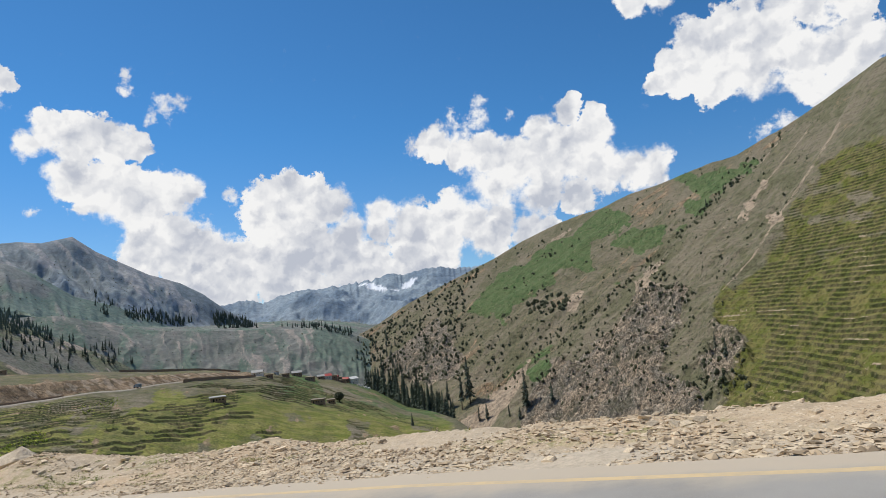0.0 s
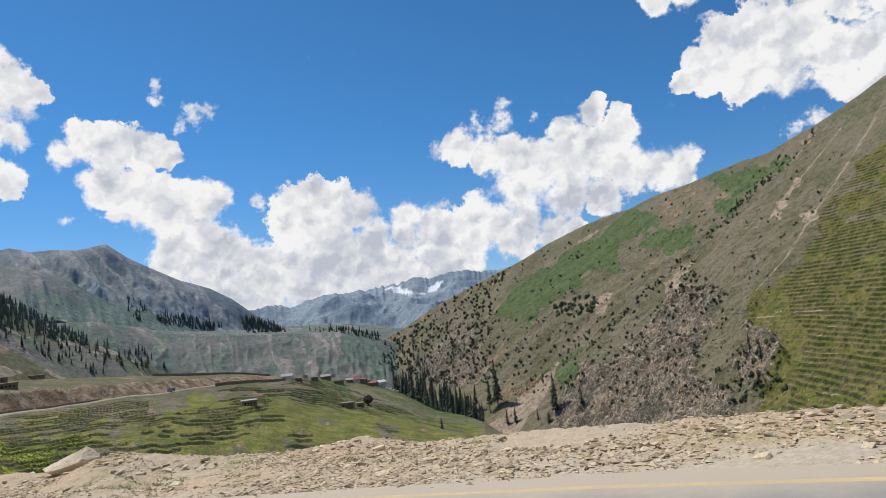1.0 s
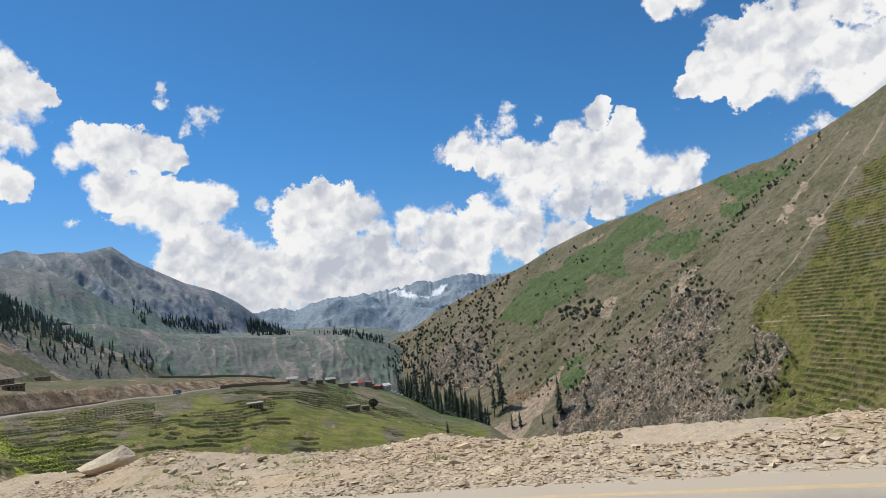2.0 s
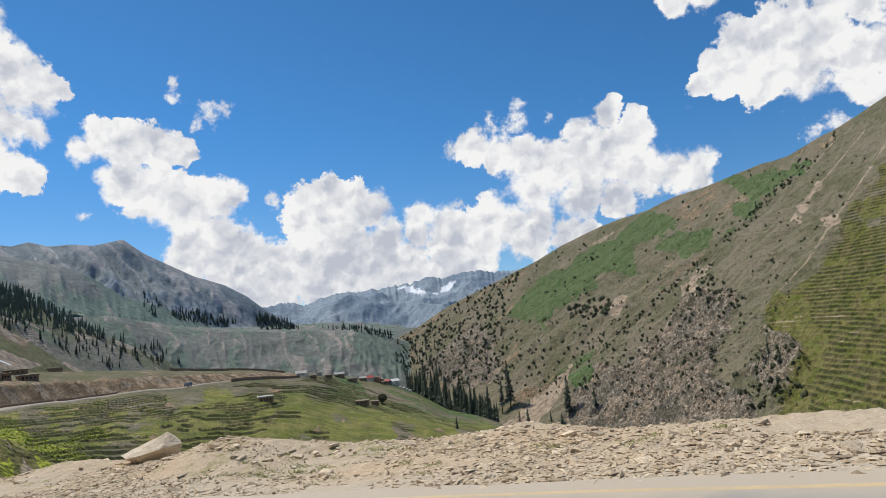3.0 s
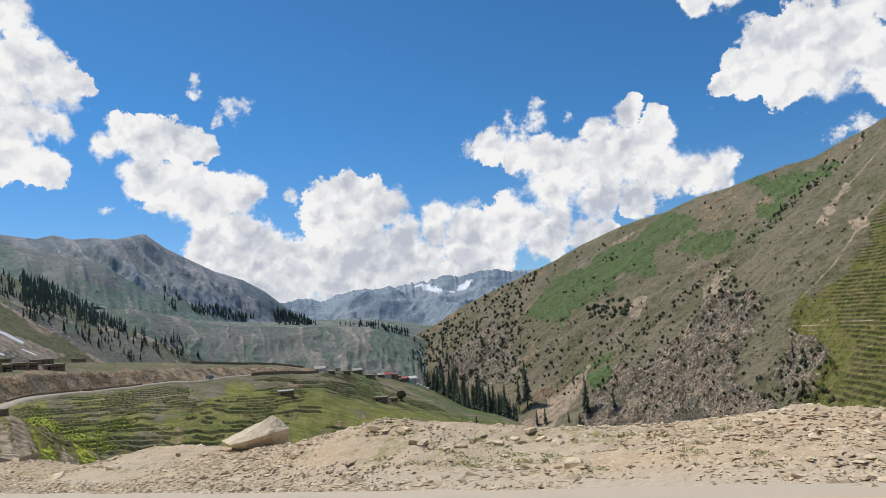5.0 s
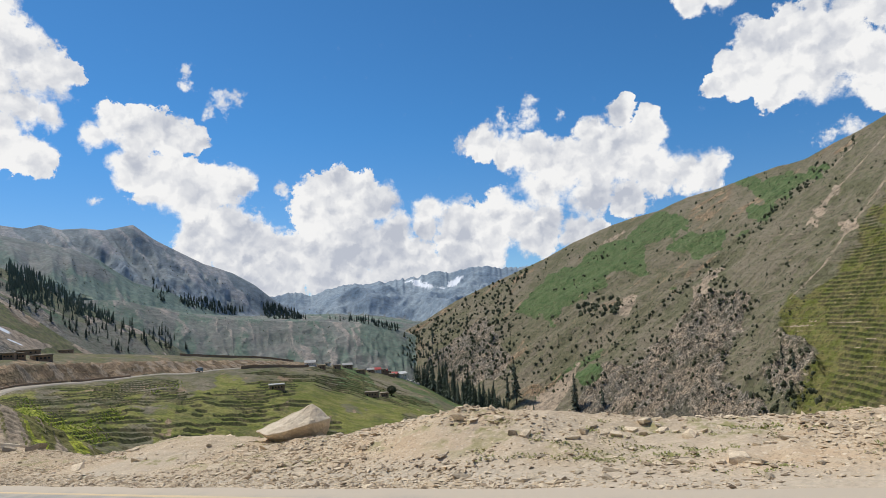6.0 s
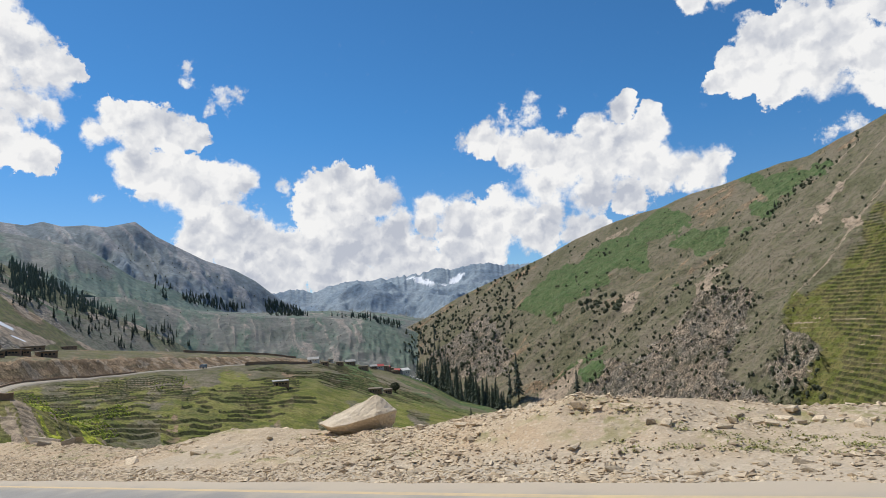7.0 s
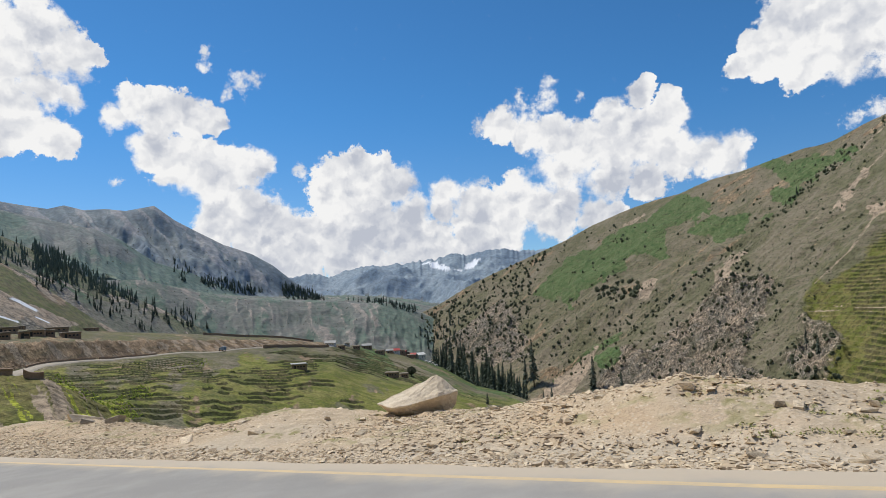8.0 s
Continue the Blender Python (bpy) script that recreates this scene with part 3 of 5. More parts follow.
    edge[m] = (terr_e * rows_e * step01(broken, -0.42, 0.12))[m]
    m = top == 2
    fins = ridged((az + 0.7 * fbm(az / 1.2, r / 120, 3, seed=133)) / 0.8 + r / 330, r / 520, 4, 0.55, seed=134)
    pale[m] = (0.62 * step01(0.5 * gully + 0.7 * fins, 0.2, 0.8) * step01(-az, 8, 12))[m]
    # blue haze painted into the colour, stronger on the farther ridges
    haze_tint[m] = 0.33
    lush[m] = (0.24 + 0.32 * step01(fbm(az / 1.5, r / 150, 4, seed=132), -0.3, 0.3))[m]
    m = top == 3
    lush[m] = (0.7 * step01(fbm(x / 120, y / 120, 3, seed=97), -0.4, 0.2) * step01(-az, 20, 24))[m]
    earth[m] = (0.55 * step01(az, -16, -10))[m]
    haze_tint[m] = 0.2
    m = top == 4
    haze_tint[m] = 0.1
    earth[m] = (step01(fbm(x / 60, y / 60, 4, seed=99), 0.0, 0.5) * step01(-az, 34, 39) + 0.6 * step01(az, -16, -10))[m]
    lush[m] = (0.42 * step01(fbm(x / 70, y / 70, 4, seed=98), -0.4, 0.2) * step01(-az, 20, 24))[m]
    m = top == 5
    high = step01(ep - table(az, WEST_PEAK, 1), -3.2, -1.2)
    haze_tint[m] = np.clip(0.66 + 0.2 * step01(fbm(az / 2.5, ep / 1.3, 3, seed=104), -0.2, 0.3) * (1 - high), 0, 1)[m]
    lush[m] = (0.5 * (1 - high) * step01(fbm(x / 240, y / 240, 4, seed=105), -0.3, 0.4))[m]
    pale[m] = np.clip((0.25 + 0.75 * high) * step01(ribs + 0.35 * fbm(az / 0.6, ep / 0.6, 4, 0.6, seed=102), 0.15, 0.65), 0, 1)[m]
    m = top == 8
    haze_tint[m] = 0.42
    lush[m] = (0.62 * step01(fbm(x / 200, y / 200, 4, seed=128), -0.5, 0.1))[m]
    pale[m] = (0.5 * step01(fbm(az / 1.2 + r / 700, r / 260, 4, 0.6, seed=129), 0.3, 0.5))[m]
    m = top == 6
    haze_tint[m] = 1.0
    snow_at = bell(az, el * 0 + np.degrees(np.arctan2(z, r)), -6.3, 3.05, 1.3, 0.34, -12) + bell(az, np.degrees(np.arctan2(z, r)), -3.4, 3.15, 1.1, 0.4, 35)
    snow[m] = step01(snow_at + 0.75 * fbm(x / 90, y / 90, 5, 0.65, seed=103) - 0.15 * fall_s, 0.55, 0.61)[m]
    es = np.degrees(np.arctan2(z - VIEW[2], r))
    fan = on_part((az < -30) & (r < 1400), lambda a, e, w: step01(within(a, e, [(-44, 2.9), (-41.3, 1.9), (-40.7, 1.4), (-39.3, 0.65), (-35.9, -1.0), (-38.1, -1.3), (-41.3, -0.1), (-44, 0.6)]) + 0.25 * w, -0.1, 0.15), az, es, wob)
    near_snow = on_part((az < -30) & (r < 1400), lambda a, e, w: np.maximum.reduce([step01(-beside(a, e, line) - 0.06 * w, -1.3 * wide, -0.7 * wide) for line, wide in (([(-40.75, 1.25), (-40.2, 0.95), (-39.2, 0.3)], 0.10), ([(-42, 0.15), (-41.3, -0.1), (-40.4, -0.5)], 0.07), ([(-39.2, -0.2), (-38.4, -0.65)], 0.055))]), az, es, wob)
    m = (top == 4) | (top == 3)
    snow[m] = near_snow[m]
    pale[m] = np.maximum(0.85 * fan, 0.7 * step01(fbm(x / 40, y / 40, 4, 0.6, seed=130), 0.28, 0.45))[m]
    olive[m] = (0.6 * step01(fbm(x / 90, y / 90, 4, seed=138), -0.3, 0.15) * step01(-az, 20, 24))[m]
    rock[m] = (0.55 * step01(fbm(x / 55, y / 55, 4, 0.6, seed=131), 0.1, 0.35) * step01(-az, 33, 37))[m]
    return z, lush, rock, earth, haze_tint, snow, edge, olive, pale, lime, np.where(top == 1, qe, q)


def grid_mesh(name, xs, ys, zs):
    """A sheet from equally shaped arrays, as one mesh."""
    rows, cols = xs.shape
    mesh = bpy.data.meshes.new(name)
    mesh.vertices.add(rows * cols)
    mesh.vertices.foreach_set("co", np.stack([xs, ys, zs], -1).astype(np.float32).ravel())
    i = np.arange(rows * cols).reshape(rows, cols)
    quads = np.stack([i[:-1, :-1], i[:-1, 1:], i[1:, 1:], i[1:, :-1]], -1).reshape(-1, 4)
    mesh.loops.add(quads.size)
    mesh.loops.foreach_set("vertex_index", quads.ravel().astype(np.int32))
    mesh.polygons.add(len(quads))
    mesh.polygons.foreach_set("loop_start", np.arange(0, quads.size, 4, dtype=np.int32))
    mesh.polygons.foreach_set("use_smooth", np.ones(len(quads), dtype=bool))
    mesh.update(calc_edges=True)
    mesh.validate()
    return mesh


def cover_attribute(mesh, name, values):
    layer = mesh.attributes.new(name, "FLOAT_COLOR", "POINT")
    flat = np.ones((len(mesh.vertices), 4), dtype=np.float32)
    for k, v in enumerate(values):
        flat[:, k] = np.clip(v, 0, 1).ravel()
    layer.data.foreach_set("color", flat.ravel())


# ---- materials ----
def material(name, rough=0.9, metal=0.0, spec=0.3):
    mat = bpy.data.materials.new(name)
    mat.use_nodes = True
    n = Net(mat.node_tree)
    bsdf = mat.node_tree.nodes["Principled BSDF"]
    bsdf.inputs["Roughness"].default_value, bsdf.inputs["Metallic"].default_value = rough, metal
    bsdf.inputs["Specular IOR Level"].default_value = spec
    return mat, n, bsdf


def finish(n, bsdf, colour, height=None, strength=0.5, distance=0.05):
    n.tree.links.new(colour, bsdf.inputs["Base Color"])
    if height is not None:
        bump = n.add("ShaderNodeBump", {"Height": height, "Strength": strength, "Distance": distance})
        n.tree.links.new(bump.outputs[0], bsdf.inputs["Normal"])


def simple(name, colour, other, scale, rough=0.8, metal=0.0, bump=0.3, distance=0.02, spread=0.0, fine=None):
    """Two mottled tones at two scales with a matching relief."""
    mat, n, bsdf = material(name, rough, metal)
    at = n.add("ShaderNodeTexCoord").outputs["Object"]
    a, b = n.noise(at, scale, 5.0, 0.6)[0], n.noise(at, scale * (fine or 7.0), 4.0, 0.6)[0]
    tone = n.math("ADD", n.math("MULTIPLY", a, 0.6), n.math("MULTIPLY", b, 0.4))
    c = n.mix(n.ramp(tone, 0.35, 0.65), colour, other)
    if spread:
        dice = n.add("ShaderNodeObjectInfo").outputs["Random"]
        c = n.mix(1.0, c, n.add("ShaderNodeCombineColor", {0: n.ramp(dice, 0, 1, 1 - spread, 1 + spread, False), 1: n.ramp(dice, 0, 1, 1 - spread, 1 + spread, False), 2: n.ramp(dice, 0, 1, 1 - spread, 1 + spread, False)}).outputs[0], "MULTIPLY")
    finish(n, bsdf, c, b, bump, distance)
    return mat


def land_material():
    mat, n, bsdf = material("land", 0.95, spec=0.15)
    at = n.add("ShaderNodeNewGeometry").outputs["Position"]
    one = n.add("ShaderNodeSeparateColor", {0: n.add("ShaderNodeAttribute", attribute_name="cover").outputs["Color"]}).outputs
    two = n.add("ShaderNodeSeparateColor", {0: n.add("ShaderNodeAttribute", attribute_name="extra").outputs["Color"]}).outputs
    broad, mid, fine = n.noise(at, 0.012, 6.0, 0.6)[0], n.noise(at, 0.08, 6.0, 0.65)[0], n.noise(at, 0.45, 5.0, 0.7)[0]
    speck = n.noise(at, 0.22, 6.0, 0.75)[0]
    mix_bf = n.math("ADD", n.math("MULTIPLY", broad, 0.5), n.math("MULTIPLY", mid, 0.5))
    dry = n.mix(n.ramp(mix_bf, 0.42, 0.58), (0.144, 0.138, 0.080), (0.234, 0.198, 0.143))
    dry = n.mix(n.math("MULTIPLY", n.ramp(speck, 0.5, 0.62), 0.75), dry, (0.090, 0.086, 0.050))
    dry = n.mix(n.math("MULTIPLY", n.ramp(speck, 0.42, 0.32), 0.6), dry, (0.34, 0.30, 0.225))
    lush = n.mix(n.ramp(mid, 0.38, 0.62), (0.142, 0.162, 0.030), (0.245, 0.228, 0.070))
    lush = n.mix(n.math("MULTIPLY", n.ramp(speck, 0.52, 0.66), 0.7), lush, (0.062, 0.090, 0.026))
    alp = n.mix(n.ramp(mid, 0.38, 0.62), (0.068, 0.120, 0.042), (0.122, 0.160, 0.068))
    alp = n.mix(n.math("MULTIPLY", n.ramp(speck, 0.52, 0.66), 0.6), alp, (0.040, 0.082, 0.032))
    warp = n.vec("SCALE", n.vec("SUBTRACT", n.noise(at, 0.035, 3.0, 0.55)[1], (0.5, 0.5, 0.5)), Scale=34.0)
    torn = n.vec("ADD", at, warp)
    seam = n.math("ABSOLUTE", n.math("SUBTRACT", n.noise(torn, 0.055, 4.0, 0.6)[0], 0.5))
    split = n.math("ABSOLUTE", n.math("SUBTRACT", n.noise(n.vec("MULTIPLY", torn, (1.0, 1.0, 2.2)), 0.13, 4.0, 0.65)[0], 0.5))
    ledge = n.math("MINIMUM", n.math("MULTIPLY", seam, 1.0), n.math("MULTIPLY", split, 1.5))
    rock = n.mix(n.ramp(n.noise(torn, 0.03, 6.0, 0.65)[0], 0.4, 0.6), (0.41, 0.322, 0.235), (0.285, 0.248, 0.198))
    rock = n.mix(n.math("MULTIPLY", n.ramp(split, 0.10, 0.22), 0.7), rock, (0.50, 0.415, 0.315))
    # crevice shade painted in: near black where the seams lie deepest
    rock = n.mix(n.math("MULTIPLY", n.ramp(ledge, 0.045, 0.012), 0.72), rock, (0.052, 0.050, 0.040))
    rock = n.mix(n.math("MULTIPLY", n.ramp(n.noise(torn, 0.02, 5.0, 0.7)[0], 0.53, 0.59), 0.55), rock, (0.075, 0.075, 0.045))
    earth = n.mix(n.ramp(mid, 0.40, 0.60), (0.33, 0.238, 0.152), (0.19, 0.132, 0.082))
    earth = n.mix(n.math("MULTIPLY", n.ramp(speck, 0.42, 0.32), 0.7), earth, (0.42, 0.35, 0.26))
    # two blue tones that paint distance haze into the far slopes' base colour
    haze_tint = n.mix(n.ramp(n.noise(at, 0.003, 4.0, 0.6)[0], 0.42, 0.58), (0.180, 0.252, 0.340), (0.285, 0.358, 0.432))
    ragged = n.math("MULTIPLY", n.math("SUBTRACT", n.math("ADD", n.math("MULTIPLY", speck, 0.6), n.math("MULTIPLY", fine, 0.4)), 0.5), 1.5)
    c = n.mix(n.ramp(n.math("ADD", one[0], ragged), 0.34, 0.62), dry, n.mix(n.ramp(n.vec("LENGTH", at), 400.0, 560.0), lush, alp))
    three = n.add("ShaderNodeSeparateColor", {0: n.add("ShaderNodeAttribute", attribute_name="fields").outputs["Color"]}).outputs
    olive = n.mix(n.ramp(mid, 0.40, 0.60), (0.112, 0.122, 0.028), (0.172, 0.152, 0.058))
    olive = n.mix(n.math("MULTIPLY", n.ramp(speck, 0.52, 0.66), 0.6), olive, (0.085, 0.098, 0.028))
    scree = n.mix(n.ramp(mid, 0.40, 0.60), (0.42, 0.325, 0.235), (0.29, 0.232, 0.170))
    scree = n.mix(n.math("MULTIPLY", n.ramp(speck, 0.54, 0.64), 0.6), scree, (0.17, 0.135, 0.095))
    lime = n.mix(n.ramp(n.noise(at, 0.9, 4.0, 0.7)[0], 0.42, 0.58), (0.110, 0.135, 0.022), (0.345, 0.365, 0.045))
    c = n.mix(n.ramp(n.math("ADD", three[0], ragged), 0.30, 0.70), c, olive)
    c = n.mix(n.ramp(n.math("ADD", one[2], ragged), 0.38, 0.62), c, earth)
    # sheep tracks: thin level lines on the dry slopes
    level = n.noise(n.vec("MULTIPLY", at, (0.02, 0.02, 0.42)), 1.0, 4.0, 0.6)[0]
    c = n.mix(n.math("MULTIPLY", n.ramp(level, 0.52, 0.60), 0.35), c, (0.095, 0.090, 0.050))
    c = n.mix(n.ramp(n.math("ADD", three[1], n.math("MULTIPLY", ragged, 0.8)), 0.36, 0.64), c, scree)
    c = n.mix(n.ramp(n.math("ADD", three[2], n.math("MULTIPLY", ragged, 0.8)), 0.36, 0.64), c, lime)
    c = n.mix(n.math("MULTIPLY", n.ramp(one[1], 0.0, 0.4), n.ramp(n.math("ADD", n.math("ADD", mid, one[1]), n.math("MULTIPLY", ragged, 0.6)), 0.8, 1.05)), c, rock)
    c = n.mix(n.math("MULTIPLY", two[0], 0.8), c, haze_tint)
    rise = n.math("FRACT", n.add("ShaderNodeAttribute", attribute_name="terrace").outputs["Fac"])
    rise = n.math("MULTIPLY", n.ramp(rise, 0.64, 0.69), n.ramp(rise, 1.0, 0.94))
    rise = n.math("MULTIPLY", rise, n.ramp(n.math("ADD", two[2], n.math("MULTIPLY", ragged, 0.2)), 0.25, 0.5))
    c = n.mix(n.math("MULTIPLY", rise, 0.9), c, n.mix(n.ramp(mid, 0.44, 0.58), (0.040, 0.046, 0.016), (0.105, 0.092, 0.046)))
    away = n.vec("LENGTH", at)
    coarse = n.add("ShaderNodeMix", {0: n.ramp(away, 1300.0, 2000.0), 2: speck, 3: n.ramp(n.noise(at, 0.045, 6.0, 0.7)[0], 0.0, 1.0, 0.3, 0.7, False)}).outputs[0]
    grain = n.add("ShaderNodeMix", {0: n.ramp(away, 300.0, 520.0), 2: n.noise(at, 1.0, 5.0, 0.75)[0], 3: coarse}).outputs[0]
    grain = n.ramp(grain, 0.38, 0.62, 0.55, 1.5, False)
    c = n.mix(1.0, c, n.add("ShaderNodeCombineColor", {0: grain, 1: grain, 2: grain}).outputs[0], "MULTIPLY")
    c = n.mix(two[1], c, (0.82, 0.84, 0.88))
    lumps = n.math("ADD", n.math("ADD", n.math("MULTIPLY", mid, 1.6), n.math("MULTIPLY", n.math("MULTIPLY", n.ramp(ledge, 0.0, 0.12), one[1]), 2.6)), n.math("MULTIPLY", fine, 0.8))
    finish(n, bsdf, c, lumps, 0.7, 1.0)
    return mat


def gravel_material():
    mat, n, bsdf = material("gravel", 0.95, spec=0.2)
    at = n.add("ShaderNodeNewGeometry").outputs["Position"]
    broad, mid = n.noise(at, 0.35, 5.0, 0.6)[0], n.noise(at, 3.0, 5.0, 0.65)[0]
    stones = n.add("ShaderNodeTexVoronoi", {"Vector": at, "Scale": 16.0, "Randomness": 1.0})
    grit = n.add("ShaderNodeTexVoronoi", {"Vector": at, "Scale": 30.0, "Randomness": 1.0})
    soil = n.mix(n.ramp(broad, 0.38, 0.6), (0.55, 0.405, 0.268), (0.48, 0.38, 0.265))
    soil = n.mix(n.ramp(mid, 0.4, 0.7), soil, (0.60, 0.475, 0.33))
    dice = n.add("ShaderNodeSeparateColor", {0: stones.outputs["Color"]}).outputs[0]
    pebble = n.mix(dice, (0.38, 0.30, 0.215), (0.78, 0.67, 0.51))
    c = n.mix(n.math("MULTIPLY", n.math("MULTIPLY", n.ramp(stones.outputs["Distance"], 0.42, 0.3), n.ramp(dice, 0.35, 0.4)), 0.7), soil, pebble)
    c = n.mix(n.math("MULTIPLY", n.ramp(n.noise(at, 24.0, 5.0, 0.75, distortion=0.8)[0], 0.53, 0.63), 0.7), c, (0.25, 0.185, 0.12))
    cover = n.add("ShaderNodeSeparateColor", {0: n.add("ShaderNodeAttribute", attribute_name="cover").outputs["Color"]}).outputs
    c = n.mix(cover[0], c, n.mix(n.ramp(n.noise(at, 11.0, 4.0, 0.7)[0], 0.35, 0.65), (0.46, 0.39, 0.30), (0.58, 0.49, 0.38)))
    c = n.mix(n.math("MULTIPLY", cover[1], n.ramp(mid, 0.47, 0.60)), c, (0.30, 0.27, 0.13))
    h = n.math("SUBTRACT", n.math("MULTIPLY", mid, 0.8), n.math("ADD", n.math("MULTIPLY", stones.outputs["Distance"], 0.14), n.math("MULTIPLY", grit.outputs["Distance"], 0.07)))
    finish(n, bsdf, c, h, 0.9, 0.06)
    return mat


def asphalt_material():
    mat, n, bsdf = material("asphalt", 0.85, spec=0.3)
    at = n.add("ShaderNodeNewGeometry").outputs["Position"]
    broad, fine = n.noise(at, 0.5, 4.0, 0.6)[0], n.noise(at, 120.0, 3.0, 0.6)[0]
    c = n.mix(n.ramp(broad, 0.35, 0.65), (0.275, 0.262, 0.243), (0.345, 0.328, 0.302))
    c = n.mix(n.math("MULTIPLY", n.ramp(fine, 0.45, 0.75), 0.5), c, (0.40, 0.388, 0.365))
    across = n.vec("DOT_PRODUCT", at, (ACROSS[0], ACROSS[1], 0.0))
    dust = n.ramp(n.math("ADD", across, n.math("MULTIPLY", n.noise(at, 1.2, 5.0, 0.65)[0], 1.1)), 5.55, 6.35)
    c = n.mix(n.math("MULTIPLY", dust, 0.9), c, (0.53, 0.445, 0.34))
    finish(n, bsdf, c, fine, 0.4, 0.004)
    return mat


LAND, GRAVEL, ASPHALT = land_material(), gravel_material(), asphalt_material()
LINE = simple("line_paint", (0.66, 0.50, 0.28), (0.54, 0.43, 0.28), 1.6, 0.7, bump=0.1)
STONE = simple("stone", (0.74, 0.62, 0.46), (0.50, 0.395, 0.275), 3.0, 0.9, bump=0.6, spread=0.42)
BOULDER = simple("boulder_stone", (0.78, 0.67, 0.52), (0.58, 0.475, 0.35), 1.6, 0.85, bump=0.7, distance=0.03, fine=9.0)
NEEDLES = simple("needles", (0.066, 0.086, 0.064), (0.105, 0.128, 0.092), 0.8, 0.9, bump=0.0, spread=0.25)
BARK = simple("bark", (0.085, 0.065, 0.05), (0.05, 0.04, 0.032), 2.0, 0.95, bump=0.5)
SCRUB = simple("scrub_leaf", (0.068, 0.078, 0.045), (0.12, 0.125, 0.07), 0.15, 0.9, bump=0.0)
WEED = simple("weed_leaf", (0.20, 0.225, 0.06), (0.34, 0.32, 0.125), 6.0, 0.8, bump=0.0)
MASONRY = simple("masonry", (0.40, 0.285, 0.205), (0.25, 0.18, 0.13), 0.8, 0.95, bump=0.6, distance=0.1)
MUD_ROOF = simple("mud_roof", (0.30, 0.25, 0.19), (0.22, 0.18, 0.13), 0.7, 0.95, bump=0.3)
WHITE_WALL = simple("white_wall", (0.78, 0.77, 0.74), (0.68, 0.66, 0.62), 0.6, 0.8, bump=0.1)
RED_ROOF = simple("red_roof", (0.50, 0.075, 0.055), (0.42, 0.10, 0.085), 0.6, 0.5, bump=0.1)
PALE_ROOF = simple("pale_roof", (0.46, 0.45, 0.43), (0.36, 0.35, 0.33), 0.6, 0.75, bump=0.1)
DARK_GAP = simple("dark_glass", (0.03, 0.033, 0.038), (0.045, 0.047, 0.05), 1.0, 0.25, bump=0.0)
TRUCK_PAINT = simple("truck_paint", (0.22, 0.30, 0.38), (0.18, 0.25, 0.33), 1.0, 0.4, bump=0.0)


# ---- building blocks ----
def part(name, bm, mat, parent=None, label="", smooth=False):
    mesh = bpy.data.meshes.new(name)
    bm.to_mesh(mesh)
    bm.free()
    mesh.materials.append(mat)
    if smooth:
        mesh.polygons.foreach_set("use_smooth", np.ones(len(mesh.polygons), dtype=bool))
    ob = new(name, mesh)
    ob.parent = parent
    return tagged(ob, label)


def box(bm, x0, y0, z0, x1, y1, z1):
    made = bmesh.ops.create_cube(bm, size=1.0)["verts"]
    for v in made:
        v.co = Vector((x0 + (v.co.x + 0.5) * (x1 - x0), y0 + (v.co.y + 0.5) * (y1 - y0), z0 + (v.co.z + 0.5) * (z1 - z0)))
    return made


def at_ground(x, y):
    return float(land(np.array([x], dtype=float), np.array([y], dtype=float))[0][0])


# ---- ground: one sheet out to the last ridge ----
bearings = np.radians(np.concatenate([np.arange(-180, -60, 3.0), np.arange(-60, -46, 0.5), np.arange(-46, -10, 0.115), np.arange(-10, 38, 0.09), np.arange(38, 60, 0.5), np.arange(60, 180.1, 3.0)]))
reach = np.concatenate([np.linspace(1.0, 24, 12)[:-1], np.linspace(24, 70, 40)[:-1], np.exp(np.linspace(math.log(70), math.log(460), 250))[:-1], np.exp(np.linspace(math.log(460), math.log(1400), 600))[:-1], np.exp(np.linspace(math.log(1400), math.log(2150), 150))[:-1], np.exp(np.linspace(math.log(2100), math.log(4850), 150))])
bb, rr = np.meshgrid(bearings, reach)
gx, gy = VIEW[0] + rr * np.sin(bb), VIEW[1] + rr * np.cos(bb)
gz, *covers, terrace = land(gx, gy)
mesh = grid_mesh("ground", gx, gy, gz)


def sight(az, el):
    """Where rays from the lookout at these bearings and heights (degrees) first meet the land: place, reach, and whether they do."""
    az, el = np.atleast_1d(np.asarray(az, dtype=float)), np.atleast_1d(np.asarray(el, dtype=float))
    fine = np.exp(np.linspace(math.log(45.0), math.log(4800.0), 3000))
    out = []
    for a, e in zip(az, el):
        k = int(np.searchsorted(bearings, radians(a))) - 1
        f = (radians(a) - bearings[k]) / (bearings[k + 1] - bearings[k])
        z = np.interp(fine, reach, gz[:, k] * (1 - f) + gz[:, k + 1] * f)
        hit = z >= VIEW[2] + fine * math.tan(radians(e))
        i = int(hit.argmax()) if hit.any() else len(fine) - 1
        out.append((VIEW[0] + fine[i] * math.sin(radians(a)), VIEW[1] + fine[i] * math.cos(radians(a)), z[i], fine[i], hit.any()))
    return np.array(out)


cover_attribute(mesh, "cover", covers[:3])
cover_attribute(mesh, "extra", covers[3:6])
cover_attribute(mesh, "fields", covers[6:9])
step = mesh.attributes.new("terrace", "FLOAT", "POINT")
step.data.foreach_set("value", terrace.astype(np.float32).ravel())
mesh.materials.append(LAND)
ground = tagged(new("ground", mesh), "grassy valley, gorge and rocky mountainsides under the road", "ground", kind="structure")

